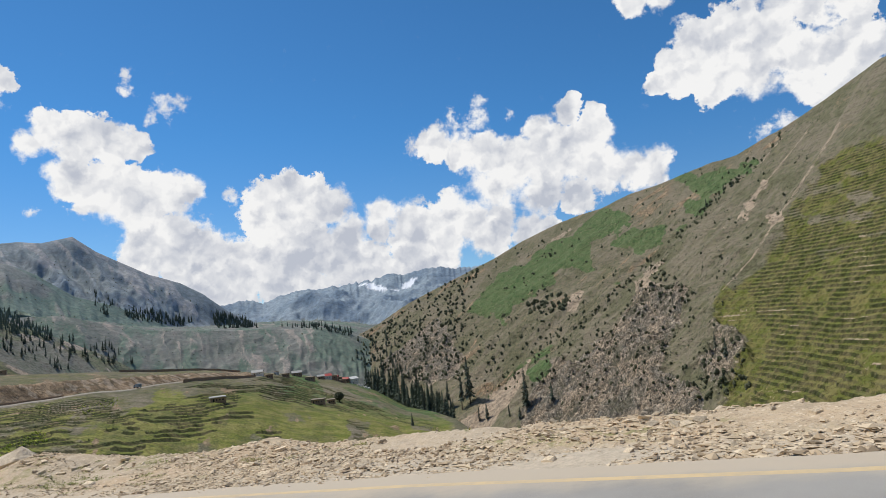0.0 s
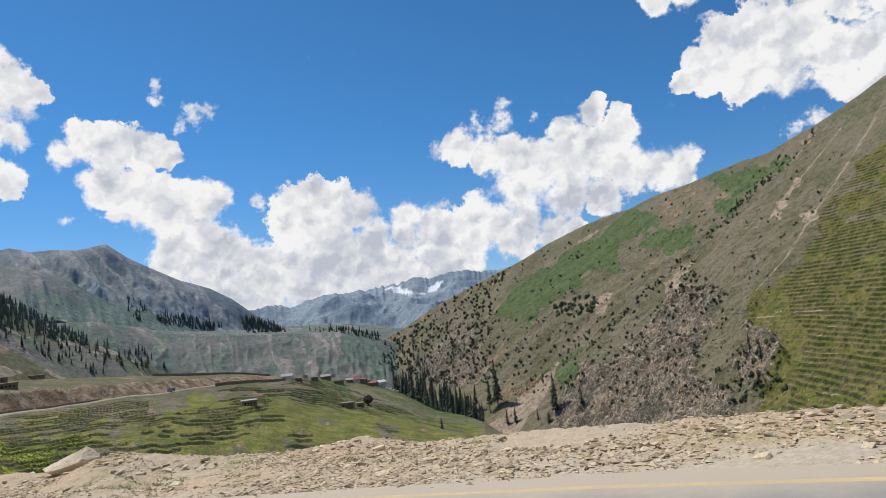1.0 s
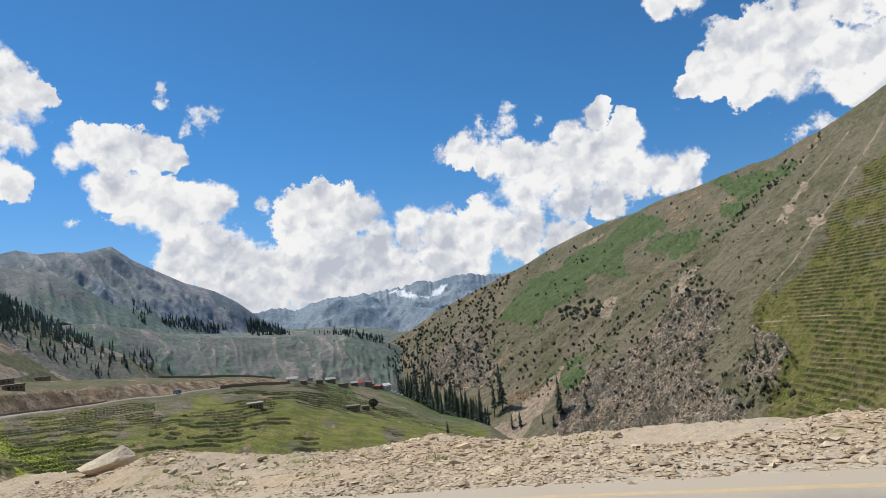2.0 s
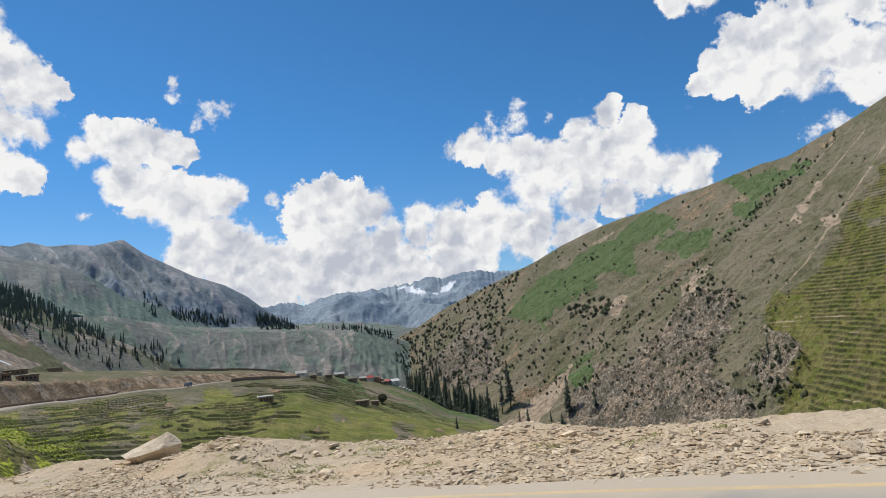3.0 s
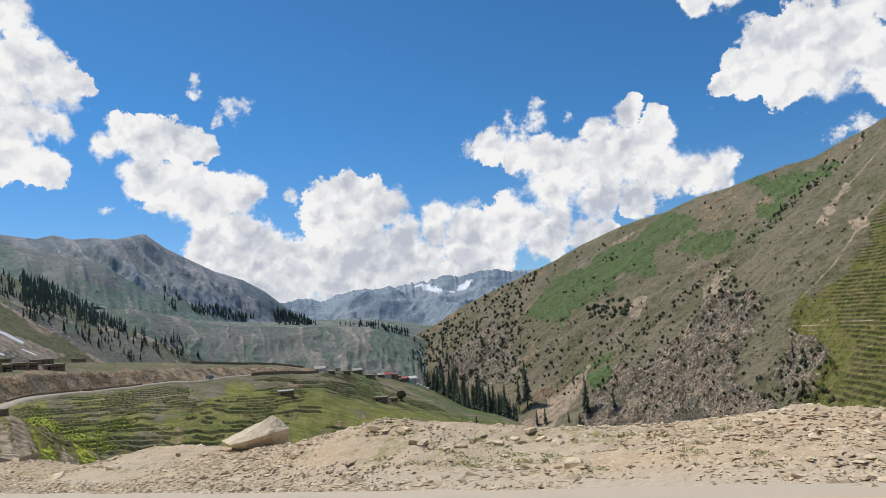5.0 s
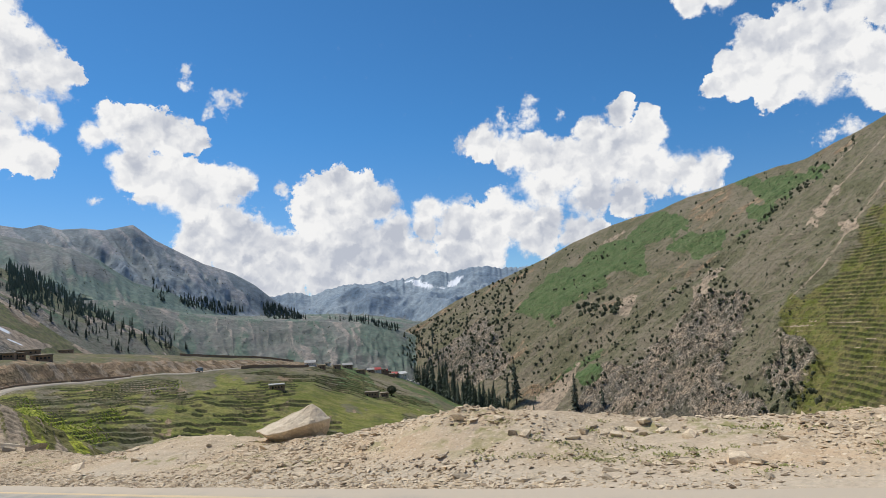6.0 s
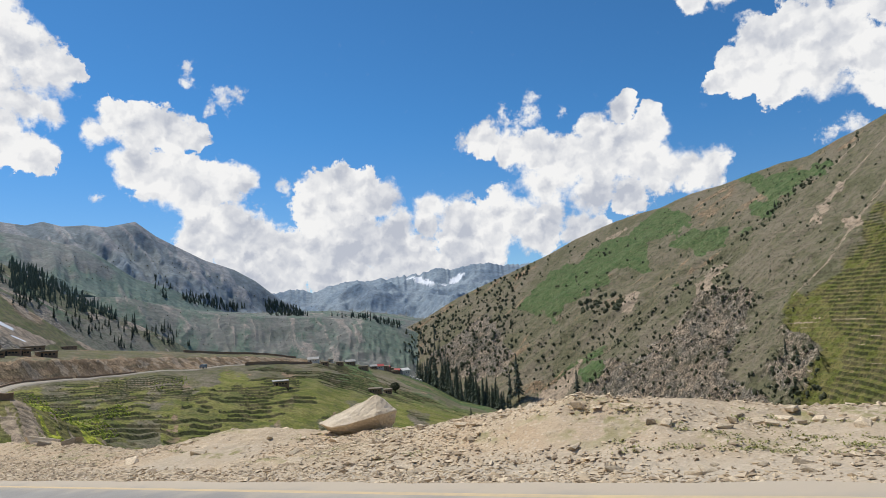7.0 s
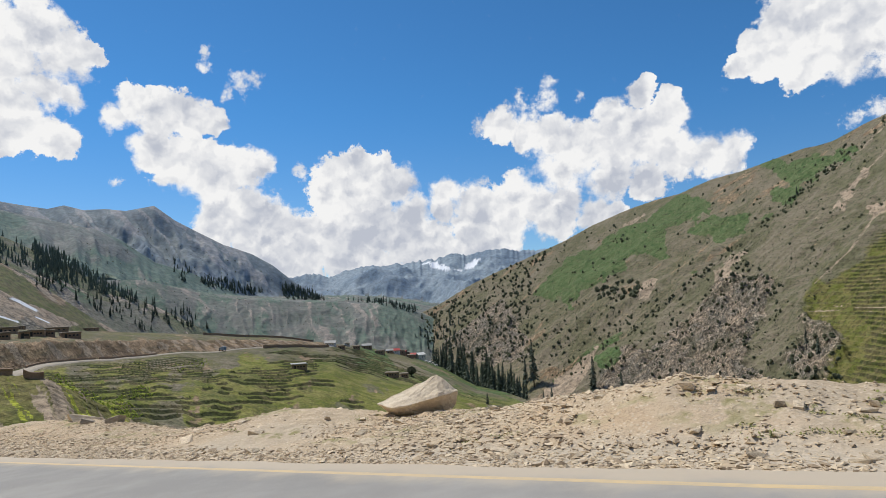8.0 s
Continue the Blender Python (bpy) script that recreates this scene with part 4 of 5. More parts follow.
# ---- the gravel verge and the road ----
ss = np.concatenate([np.arange(-40, -4, 1.0), np.arange(-4, 46, 0.07), np.arange(46, 75, 0.6)])
nn = np.concatenate([np.arange(-8, 5.5, 1.5), np.arange(5.5, 13.0, 0.07), np.arange(13.0, 22, 0.6)])
vs, vn = np.meshgrid(ss, nn)
vx, vy = from_road(vs, vn)
vz = verge(vs, vn)
mesh = grid_mesh("verge", vx, vy, vz)
sandy = step01(fbm(vs * 0.35, vn * 0.35, 3, seed=12), 0.0, 0.5) * 0.5 + (1 - step01(vn, 6.4, 7.6)) * 0.8
weedy = step01(fbm(vs * 0.5, vn * 0.9, 5, 0.6, seed=14), 0.05, 0.3) * step01(vn, 7.0, 7.8)
cover_attribute(mesh, "cover", [sandy, weedy])
mesh.materials.append(GRAVEL)
tagged(new("verge", mesh), "pale stony gravel verge with mounds beside the road", "roadside", kind="structure")


LINE_AT = [(-40, 5.40), (0, 5.46), (4, 5.74), (8, 5.78), (12, 5.62), (16, 5.48), (75, 5.45)]  # the painted line, along and across the road


def strip(name, n0, n1, lift, mat, s0=-40.0, s1=75.0, ds=0.5, wander=0.0, drop=0.0):
    s = np.arange(s0, s1, ds)
    n = np.linspace(0, 1, 9)
    a, b = np.meshgrid(s, n)
    bow = table(s, LINE_AT, 1) - 5.6
    edge = (n1 + bow + wander * fbm(s * 0.9, s * 0 + 3, 4, seed=17))[None, :]
    inner = (n0 + (bow if n0 > 0 else 0 * bow))[None, :]
    b = inner + b * (edge - inner)
    x, y = from_road(a, b)
    rim = np.where((np.arange(9) % 8 == 0), drop, 0.0)[:, None]
    mesh = grid_mesh(name, x, y, GRADE * a + lift - rim + 0 * b)
    mesh.materials.append(mat)
    return new(name, mesh)


tagged(strip("road", -1.6, 6.1, 0.03, ASPHALT, ds=0.1, wander=0.09), "worn grey asphalt mountain road with dusty edge", "road", kind="structure")
tagged(strip("road_line", 5.54, 5.66, 0.0345, LINE, ds=0.1, wander=0.012, drop=0.012), "faded yellow edge line painted on the asphalt", "road marking", kind="structure")


# ---- far road along the basin, with its parapets ----
far_az = np.linspace(-43.0, -15.5, 240)
far_r = table(far_az, BASIN, 3)
fx, fy = VIEW[0] + far_r * np.sin(np.radians(far_az)), VIEW[1] + far_r * np.cos(np.radians(far_az))
fz = land(fx, fy)[0]
fz = np.convolve(np.pad(fz, 6, mode="edge"), np.ones(13) / 13, mode="valid") + 0.3
side = np.linspace(0, 1, 7)[:, None] * (7.6 + np.interp(far_az, [-42, -39, -36.5, -34], [18, 8, 1, 0]))[None, :]
side = side - side[-1:] + 3.8
ux, uy = np.sin(np.radians(far_az)), np.cos(np.radians(far_az))
mesh = grid_mesh("far_road", fx + side * ux, fy + side * uy, fz - np.where(np.arange(7) == 0, 1.4, 0.0)[:, None] + 0 * side)
mesh.materials.append(simple("dusty_asphalt", (0.44, 0.39, 0.32), (0.35, 0.305, 0.245), 0.2, 1.0, bump=0.1))
tagged(new("far_road", mesh), "pale dusty road cut along the far bank", "road", kind="structure")


def wall_run(name, points, height, thick, mat, label, category="wall"):
    """A low masonry wall that follows the points on the ground, with a proud coping course."""
    base = Vector(points[0])
    root = tagged(new(name), label, category, group="roadside walls")
    root.location = base
    for part_name, wide, low, high in (("wall_body", thick, -1.2, height), ("coping", thick + 0.16, height, height + 0.14)):
        bm = bmesh.new()
        loops = []
        for k, p in enumerate(points):
            a, b = Vector(points[max(k - 1, 0)]), Vector(points[min(k + 1, len(points) - 1)])
            across = Vector((b.y - a.y, a.x - b.x, 0)).normalized() * wide / 2
            q = Vector(p) - base
            loops.append([bm.verts.new(q + across + Vector((0, 0, low))), bm.verts.new(q - across + Vector((0, 0, low))), bm.verts.new(q - across + Vector((0, 0, high))), bm.verts.new(q + across + Vector((0, 0, high)))])
        for u, v in zip(loops, loops[1:]):
            for i in range(4):
                bm.faces.new((u[i], u[(i + 1) % 4], v[(i + 1) % 4], v[i]))
        bm.faces.new(loops[0][::-1])
        bm.faces.new(loops[-1])
        part(part_name, bm, mat, root)
    return root


def road_wall(a0, a1, offset, height, steps=14, thick=0.5):
    az = np.linspace(a0, a1, steps)
    pts = []
    for a in az:
        r = float(np.interp(a, far_az, far_r)) + offset
        pts.append((VIEW[0] + r * math.sin(radians(a)), VIEW[1] + r * math.cos(radians(a)), float(np.interp(a, far_az, fz)) - 0.1))
    return wall_run("parapet_wall", pts, height, thick, MASONRY, "low dark masonry parapet beside the far road")


road_wall(-40.2, -35.6, 4.4, 0.6)
road_wall(-35.3, -31.2, 4.6, 0.7)
road_wall(-22.6, -16.9, -4.6, 1.7)


def rim_wall(a0, a1, back, height, steps=16):
    az = np.linspace(a0, a1, steps)
    r = table(az, BASIN, 5) - back
    x, y = VIEW[0] + r * np.sin(np.radians(az)), VIEW[1] + r * np.cos(np.radians(az))
    z = land(x, y)[0]
    return wall_run("field_wall", [(float(x[k]), float(y[k]), float(z[k])) for k in range(steps)], height, 0.7, MASONRY, "long dark dry stone wall on the bank's rim")


rim_wall(-27.4, -18.2, 6.0, 1.7)
for a0, a1 in ((-46.0, -42.2), (-41.6, -40.4)):
    az = np.linspace(a0, a1, 8)
    wx, wy = VIEW[0] + 82 * np.sin(np.radians(az)), VIEW[1] + 82 * np.cos(np.radians(az))
    wz = land(wx, wy)[0]
    wall_run("parapet_wall", [(float(wx[k]), float(wy[k]), float(wz[k])) for k in range(8)], 0.5, 0.45, MASONRY, "short masonry parapet where the road bends")


# ---- houses ----
def house(at, wide, deep, tall, turn, wall_mat, roof_mat, kind, label, doors=1, windows=2):
    root = tagged(new("house"), label, "house", group="village houses")
    root.matrix_world = pose(*at, 0, 0, turn)
    w, d = wide / 2, deep / 2
    bm = bmesh.new()
    box(bm, -w, -d, -2.5, w, d, tall)
    part("wall", bm, wall_mat, root)
    bm = bmesh.new()
    if kind == "gable":
        o, h = 0.5, deep * 0.28
        prof = [(-d - o, tall - 0.1), (-d - o, tall + 0.12), (0, tall + h + 0.12), (d + o, tall + 0.12), (d + o, tall - 0.1), (0, tall + h - 0.1)]
        a = [bm.verts.new((-w - o, y, z)) for y, z in prof]
        b = [bm.verts.new((w + o, y, z)) for y, z in prof]
        for k in range(6):
            bm.faces.new((a[k], a[(k + 1) % 6], b[(k + 1) % 6], b[k]))
        for cap in (a[::-1], b):
            bm.faces.new((cap[0], cap[1], cap[2], cap[5]))
            bm.faces.new((cap[2], cap[3], cap[4], cap[5]))
        for x in (-w, w):
            bm.faces.new([bm.verts.new((x, -d, tall)), bm.verts.new((x, d, tall)), bm.verts.new((x, 0, tall + h))])
    else:
        box(bm, -w - 0.4, -d - 0.4, tall, w + 0.4, d + 0.4, tall + 0.35)
        box(bm, -w - 0.25, -d - 0.25, tall + 0.35, w + 0.25, d + 0.25, tall + 0.5)
    part("roof", bm, roof_mat, root)
    count = doors + windows
    for k in range(count):
        x = -w + wide * (k + 1) / (count + 1)
        is_door = k < doors
        bm = bmesh.new()
        if is_door:
            box(bm, x - 0.45, -d - 0.06, 0.0, x + 0.45, -d + 0.1, min(2.1, tall - 0.3))
        else:
            box(bm, x - 0.4, -d - 0.06, tall * 0.4, x + 0.4, -d + 0.1, tall * 0.7)
        piece = part("door" if is_door else "window", bm, DARK_GAP, root)
        if not is_door:
            bm = bmesh.new()
            box(bm, x - 0.5, -d - 0.14, tall * 0.4 - 0.12, x + 0.5, -d - 0.06, tall * 0.4)
            part("sill", bm, wall_mat, piece)
    return root


def facing(p):
    """The turn that shows a front to the lookout."""
    return math.degrees(math.atan2(VIEW[0] - p[0], p[1] - VIEW[1]))


def settle(spot):
    """A building plot at this bearing and height, kept within the plateau's edge."""
    p = sight([spot[0]], [spot[1]])[0]
    most = float(table(spot[0], BASIN, 5)) - 10.0
    if spot[0] > -25 and p[3] > most:
        x, y = VIEW[0] + most * math.sin(radians(spot[0])), VIEW[1] + most * math.cos(radians(spot[0]))
        return np.array((x, y, at_ground(x, y), most, 1.0))
    return p


VILLAGE = [  # bearing and height of the foot, width and height seen in degrees, depth, turn, walls, roof, kind, label
    ((-41.25, -1.36), 1.55, 0.62, 8, 8, MASONRY, MUD_ROOF, "flat", "flat-roofed brown stone house on the dry bank"),
    ((-40.22, -1.12), 0.8, 0.38, 6, -6, MASONRY, MUD_ROOF, "flat", "small flat-roofed stone house among others"),
    ((-41.69, -1.83), 1.3, 0.45, 7, 4, MASONRY, MUD_ROOF, "flat", "low flat-roofed mud house on the bank"),
    ((-40.25, -1.80), 0.75, 0.4, 6, 12, MASONRY, MUD_ROOF, "flat", "small brown mud-roofed hut"),
    ((-39.38, -1.69), 1.2, 0.5, 7, -8, MASONRY, MUD_ROOF, "flat", "brown stone house with pale mud roof"),
    ((-38.64, -1.73), 0.9, 0.35, 6, 3, MASONRY, MUD_ROOF, "flat", "low stone shed with a flat mud roof"),
    ((-38.01, -1.43), 1.8, 0.42, 8, -3, MASONRY, MUD_ROOF, "flat", "long low stone house with flat roof"),
    ((-37.25, -1.96), 1.5, 0.48, 7, 10, MASONRY, MUD_ROOF, "flat", "flat-roofed brown house beside shrubs"),
    ((-35.78, -1.47), 1.8, 0.36, 7, -5, MASONRY, MUD_ROOF, "flat", "long low house at the end of the row"),
    ((-13.51, -4.18), 1.0, 0.36, 8, 10, MASONRY, PALE_ROOF, "gable", "dark house with a pale metal roof"),
    ((-16.73, -3.76), 1.1, 0.3, 8, -8, WHITE_WALL, PALE_ROOF, "gable", "grey-white house with metal roof by the road"),
    ((-15.77, -4.09), 0.7, 0.36, 7, 5, MASONRY, MUD_ROOF, "flat", "small stone house above the terraces"),
    ((-14.43, -4.17), 0.75, 0.34, 7, 4, MASONRY, MUD_ROOF, "flat", "brown flat-roofed house at the top of the fields"),
    ((-15.2, -3.86), 0.5, 0.3, 6, -5, WHITE_WALL, MUD_ROOF, "flat", "small pale house by the far road's end"),
    ((-11.45, -4.66), 0.7, 0.3, 7, 9, MASONRY, PALE_ROOF, "gable", "stone house with a pale metal roof"),
    ((-10.0, -4.95), 0.9, 0.4, 8, -6, MASONRY, MUD_ROOF, "flat", "brown two-storey house among the red roofs"),
    ((-12.35, -4.71), 0.9, 0.4, 8, -12, MASONRY, MUD_ROOF, "flat", "brown stone house by the village path"),
    ((-10.98, -4.38), 1.0, 0.32, 9, 15, WHITE_WALL, RED_ROOF, "gable", "house with a bright red metal roof"),
    ((-10.32, -4.33), 0.9, 0.32, 9, -15, MASONRY, RED_ROOF, "gable", "red-roofed house in the village"),
    ((-10.54, -4.76), 1.1, 0.42, 8, 5, MASONRY, MUD_ROOF, "flat", "brown flat-roofed house below red roofs"),
    ((-9.34, -4.80), 0.7, 0.34, 8, -10, MASONRY, RED_ROOF, "gable", "small house with a red roof"),
    ((-8.71, -5.25), 1.0, 0.5, 10, 40, WHITE_WALL, WHITE_WALL, "gable", "white gabled house at the plateau's edge"),
    ((-9.56, -5.18), 0.6, 0.36, 7, 0, MASONRY, MUD_ROOF, "flat", "small brown house beside the white one"),
    ((-19.81, -5.59), 1.45, 0.46, 7, 6, MASONRY, PALE_ROOF, "flat", "lone stone hut with pale roof in the fields"),
    ((-11.55, -6.73), 1.35, 0.42, 7, -8, MASONRY, MUD_ROOF, "flat", "long stone farmhouse on the green terrace"),
    ((-10.46, -6.87), 0.8, 0.42, 6, 10, MASONRY, MUD_ROOF, "flat", "small farmhouse beside a round tree"),
]
for spot, wide, tall, deep, turn, wall_mat, roof_mat, kind, label in VILLAGE:
    p = settle(spot)
    far = float(p[3])
    w = 0.85 * far * radians(wide)
    house((p[0], p[1], p[2]), w, min(deep, w), max(2.2, (0.62 if spot[0] < -30 else 0.82) * far * radians(tall)), facing(p) + turn, wall_mat, roof_mat, kind, label, 1, 3 if wide > 1.1 else 2)


def tent(at, size, turn):
    root = tagged(new("tent"), "white canvas camping tent at the plateau's edge", "tent", group="row of tents")
    root.matrix_world = pose(*at, 0, 0, turn)
    bm = bmesh.new()
    ring = []
    for k in range(9):
        a = math.pi * k / 8
        ring.append((-math.cos(a) * size * 0.5, max(math.sin(a), 0.0) * size * 0.62 - 0.3))
    fronts = [[bm.verts.new((x, y, z)) for x, z in ring] for y in (-size * 0.7, 0, size * 0.7)]
    for u, v in zip(fronts, fronts[1:]):
        for k in range(8):
            bm.faces.new((u[k], u[k + 1], v[k + 1], v[k]))
    bm.faces.new(fronts[0][::-1])
    bm.faces.new(fronts[-1])
    part("canvas", bm, WHITE_WALL, root)
    bm = bmesh.new()
    box(bm, -size * 0.16, -size * 0.7 - 0.06, -0.3, size * 0.16, -size * 0.7 - 0.01, size * 0.42)
    part("flap", bm, MUD_ROOF, root)


for spot in [(-8.16, -5.48), (-7.86, -5.56), (-7.56, -5.63), (-7.26, -5.70)]:
    p = settle(spot)
    tent((p[0], p[1], p[2]), float(p[3]) * radians(0.28), facing(p))


# ---- small truck on the far road ----
def truck(at, turn):
    root = tagged(new("truck"), "small blue-grey truck standing on the far road", "truck")
    root.matrix_world = pose(*at, 0, 0, turn)
    bm = bmesh.new()
    box(bm, -1.0, -2.6, 0.7, 1.0, 0.9, 2.6)
    part("cargo_box", bm, TRUCK_PAINT, root)
    bm = bmesh.new()
    box(bm, -0.95, 1.0, 0.6, 0.95, 2.7, 2.0)
    for v in bm.verts:
        if v.co.z > 1.5 and v.co.y > 2:
            v.co.y -= 0.5
    cab = part("cab", bm, TRUCK_PAINT, root)
    bm = bmesh.new()
    box(bm, -0.97, 1.3, 1.3, 0.97, 2.0, 1.85)
    part("window", bm, DARK_GAP, cab)
    for x in (-0.95, 0.95):
        for y in (-1.7, 1.8):
            bm = bmesh.new()
            bmesh.ops.create_cone(bm, cap_ends=True, segments=16, radius1=0.42, radius2=0.42, depth=0.28, matrix=pose(x, y, 0.42, 0, 90, 0))
            part("wheel", bm, DARK_GAP, root)


ta = -26.0
tr = float(np.interp(ta, far_az, far_r))
truck((VIEW[0] + tr * math.sin(radians(ta)), VIEW[1] + tr * math.cos(radians(ta)), float(np.interp(ta, far_az, fz)) + 0.01), 60)


# ---- conifers ----
def conifer(tall, seed, slim=0.16, bare=0.12, gaps=0.15):
    """A deodar: tapered trunk and whorls of drooping boughs with ragged ends."""
    rnd = random.Random(seed)
    root = tagged(new("conifer"), "tall dark green conifer on the slope", "tree", group="conifers")
    bm = bmesh.new()
    rings = []
    for k in range(6):
        t = k / 5
        rad = tall * 0.016 * (1 - t) + 0.03
        rings.append([bm.verts.new((rad * math.cos(a) + 0.01 * tall * t * rnd.uniform(-1, 1), rad * math.sin(a), tall * t * 0.97 - 1.5)) for a in np.linspace(0, 2 * math.pi, 6)[:-1]])
    for u, v in zip(rings, rings[1:]):
        for k in range(5):
            bm.faces.new((u[k], u[(k + 1) % 5], v[(k + 1) % 5], v[k]))
    part("trunk", bm, BARK, root)
    bm = bmesh.new()
    tiers = 17
    for k in range(tiers):
        t = k / (tiers - 1)
        z = tall * (bare + (1 - bare) * t)
        length = tall * slim * (1 - t) ** 0.75 * rnd.uniform(0.75, 1.15) + 0.15
        for j in range(9):
            if rnd.random() < gaps:
                continue
            a = 2 * math.pi * j / 9 + rnd.uniform(-0.4, 0.4) + k
            out = length * rnd.uniform(0.6, 1.15)
            droop = out * rnd.uniform(0.25, 0.65)
            c, s = math.cos(a), math.sin(a)
            half = out * 0.28
            inner = bm.verts.new((0, 0, z + tall * 0.03))
            left = bm.verts.new((c * out * 0.6 - s * half, s * out * 0.6 + c * half, z - droop * 0.45))
            right = bm.verts.new((c * out * 0.6 + s * half, s * out * 0.6 - c * half, z - droop * 0.5))
            tip = bm.verts.new((c * out, s * out, z - droop))
            low = bm.verts.new((c * out * 0.55, s * out * 0.55, z - droop * 0.4 - tall * 0.035))
            for f in ((inner, left, tip), (inner, tip, right), (inner, low, left), (inner, right, low), (left, low, tip), (low, right, tip)):
                bm.faces.new(f)
    part("crown", bm, NEEDLES, root)
    return root


rnd = random.Random(7)
FIRS = [conifer(24.0, 1), conifer(21.0, 2, 0.13), conifer(27.0, 3, 0.14, 0.2), conifer(18.0, 4, 0.2, 0.08), conifer(26.0, 5, 0.11, 0.3, 0.35)]
for k, f in enumerate(FIRS):
    f.location = (0, -400 - 20 * k, 0)


def plant(x, y, z, size, which=None):
    src = FIRS[rnd.randrange(4) if which is None else which]
    m = pose(x, y, z - 0.3, rnd.uniform(-2, 2), rnd.uniform(-2, 2), rnd.uniform(0, 360)) @ Matrix.Diagonal((size, size, size * rnd.uniform(0.9, 1.15), 1))
    return stand(src, m)


placed_first = set()


def stand(src, m):
    """The first call moves the model itself, later ones copy it."""
    if src.name not in placed_first:
        placed_first.add(src.name)
        src.matrix_basis = m
        return src
    ob = copy_thing(src, Matrix.Identity(4))
    ob.matrix_basis = m
    return ob


def inside(polygon, count):
    """Random bearings and heights within a polygon."""
    xs, ys = [p[0] for p in polygon], [p[1] for p in polygon]
    got = []
    while len(got) < count:
        x, y = rnd.uniform(min(xs), max(xs)), rnd.uniform(min(ys), max(ys))
        odd = False
        for (x0, y0), (x1, y1) in zip(polygon, polygon[1:] + polygon[:1]):
            if (y0 > y) != (y1 > y) and x < (x1 - x0) * (y - y0) / (y1 - y0) + x0:
                odd = not odd
        if odd:
            got.append((x, y))
    return np.array(got)


def grove(polygon, count, seen_tall, spread=0.3):
    for x, y, z, far, hit in sight(*inside(polygon, count).T):
        if hit:
            plant(x, y, z, far * radians(seen_tall) / 23.0 * rnd.uniform(1 - spread, 1 + spread))


grove([(-39.20, 2.07), (-36.71, 1.07), (-34.47, -0.27), (-31.74, -1.66), (-28.03, -1.86), (-29.28, -0.38), (-31.74, 0.94), (-34.86, 1.59), (-37.09, 2.59), (-39.21, 3.12)], 84, 0.66)
grove([(-31.13, 0.90), (-27.59, -0.51), (-26.31, -2.02), (-28.88, -1.79), (-30.93, -0.47)], 24, 0.66)
grove([(-9.11, -2.68), (-6.70, -0.83), (-4.98, -1.96), (-3.69, -5.56), (-6.23, -5.38), (-8.69, -4.11)], 46, 0.7)
for spot, tall, which in (((1.58, -8.08), 3.3, 2), ((6.65, -8.94), 3.0, 0), ((0.79, -8.52), 2.6, 4), ((-0.45, -8.30), 2.4, 4), ((23.65, 7.11), 0.9, 1), ((23.93, -5.41), 1.9, 3), ((23.16, -5.17), 1.5, 4), ((-3.22, -9.48), 1.3, 3), ((3.04, -9.59), 1.6, 0), ((2.29, -9.69), 1.4, 1), ((5.99, -9.71), 1.5, 3), ((9.03, -8.41), 1.7, 0), ((5.04, -9.44), 1.2, 1)):
    p = sight([spot[0]], [spot[1]])[0]
    plant(p[0], p[1], p[2], float(p[3]) * radians(tall) / 23.0, which)

# the dark row in the gorge, just under the plateau's edge
for k in range(60):
    t = k / 59
    a = -7.4 + 7.7 * t + rnd.uniform(-0.2, 0.2)
    edge = float(table(a, BASIN, 5))
    r = edge + rnd.uniform(5, 24)
    x, y = VIEW[0] + r * math.sin(radians(a)), VIEW[1] + r * math.cos(radians(a))
    rise = float(np.interp(t, [0, 0.15, 0.6, 1.0], [1.7, 2.1, 2.2, 1.4])) * rnd.uniform(0.75, 1.15)
    z = at_ground(x, y)
    rim = edge * float(tan_deg(table(a, BASIN, 6)))
    plant(x, y, z, max(12.0, rim - z + r * radians(rise)) / 24.0, rnd.choice((0, 1, 2, 4)))


def wood(name, polygons, seen_tall, label, seed):
    """A dense far wood of small slim firs, as one mesh."""
    verts, faces = [], []
    local = random.Random(seed)
    for polygon, count in polygons:
        for x, y, z, far, hit in sight(*inside(polygon, count).T):
            if not hit:
                continue
            h = far * radians(seen_tall) * local.uniform(0.6, 1.25)
            for tier in range(3):
                lo, hi, rad = h * (0.02 + 0.27 * tier), h * (0.5 + 0.25 * tier), h * (0.17 - 0.04 * tier)
                b = len(verts)
                turn = local.uniform(0, 6)
                for j in range(6):
                    a = turn + j * math.pi / 3
                    q = rad * local.uniform(0.6, 1.2)
                    verts.append((x + q * math.cos(a), y + q * math.sin(a), z + lo - 0.02 * h * local.random()))
                verts.append((x, y, z + hi))
                faces += [(b + j, b + (j + 1) % 6, b + 6) for j in range(6)] + [(b + 5, b + 4, b + 3, b + 2, b + 1, b)]
    mesh = bpy.data.meshes.new(name)
    mesh.from_pydata(verts, [], faces)
    mesh.materials.append(NEEDLES)
    return tagged(new(name, mesh), label, "woods", kind="stuff")


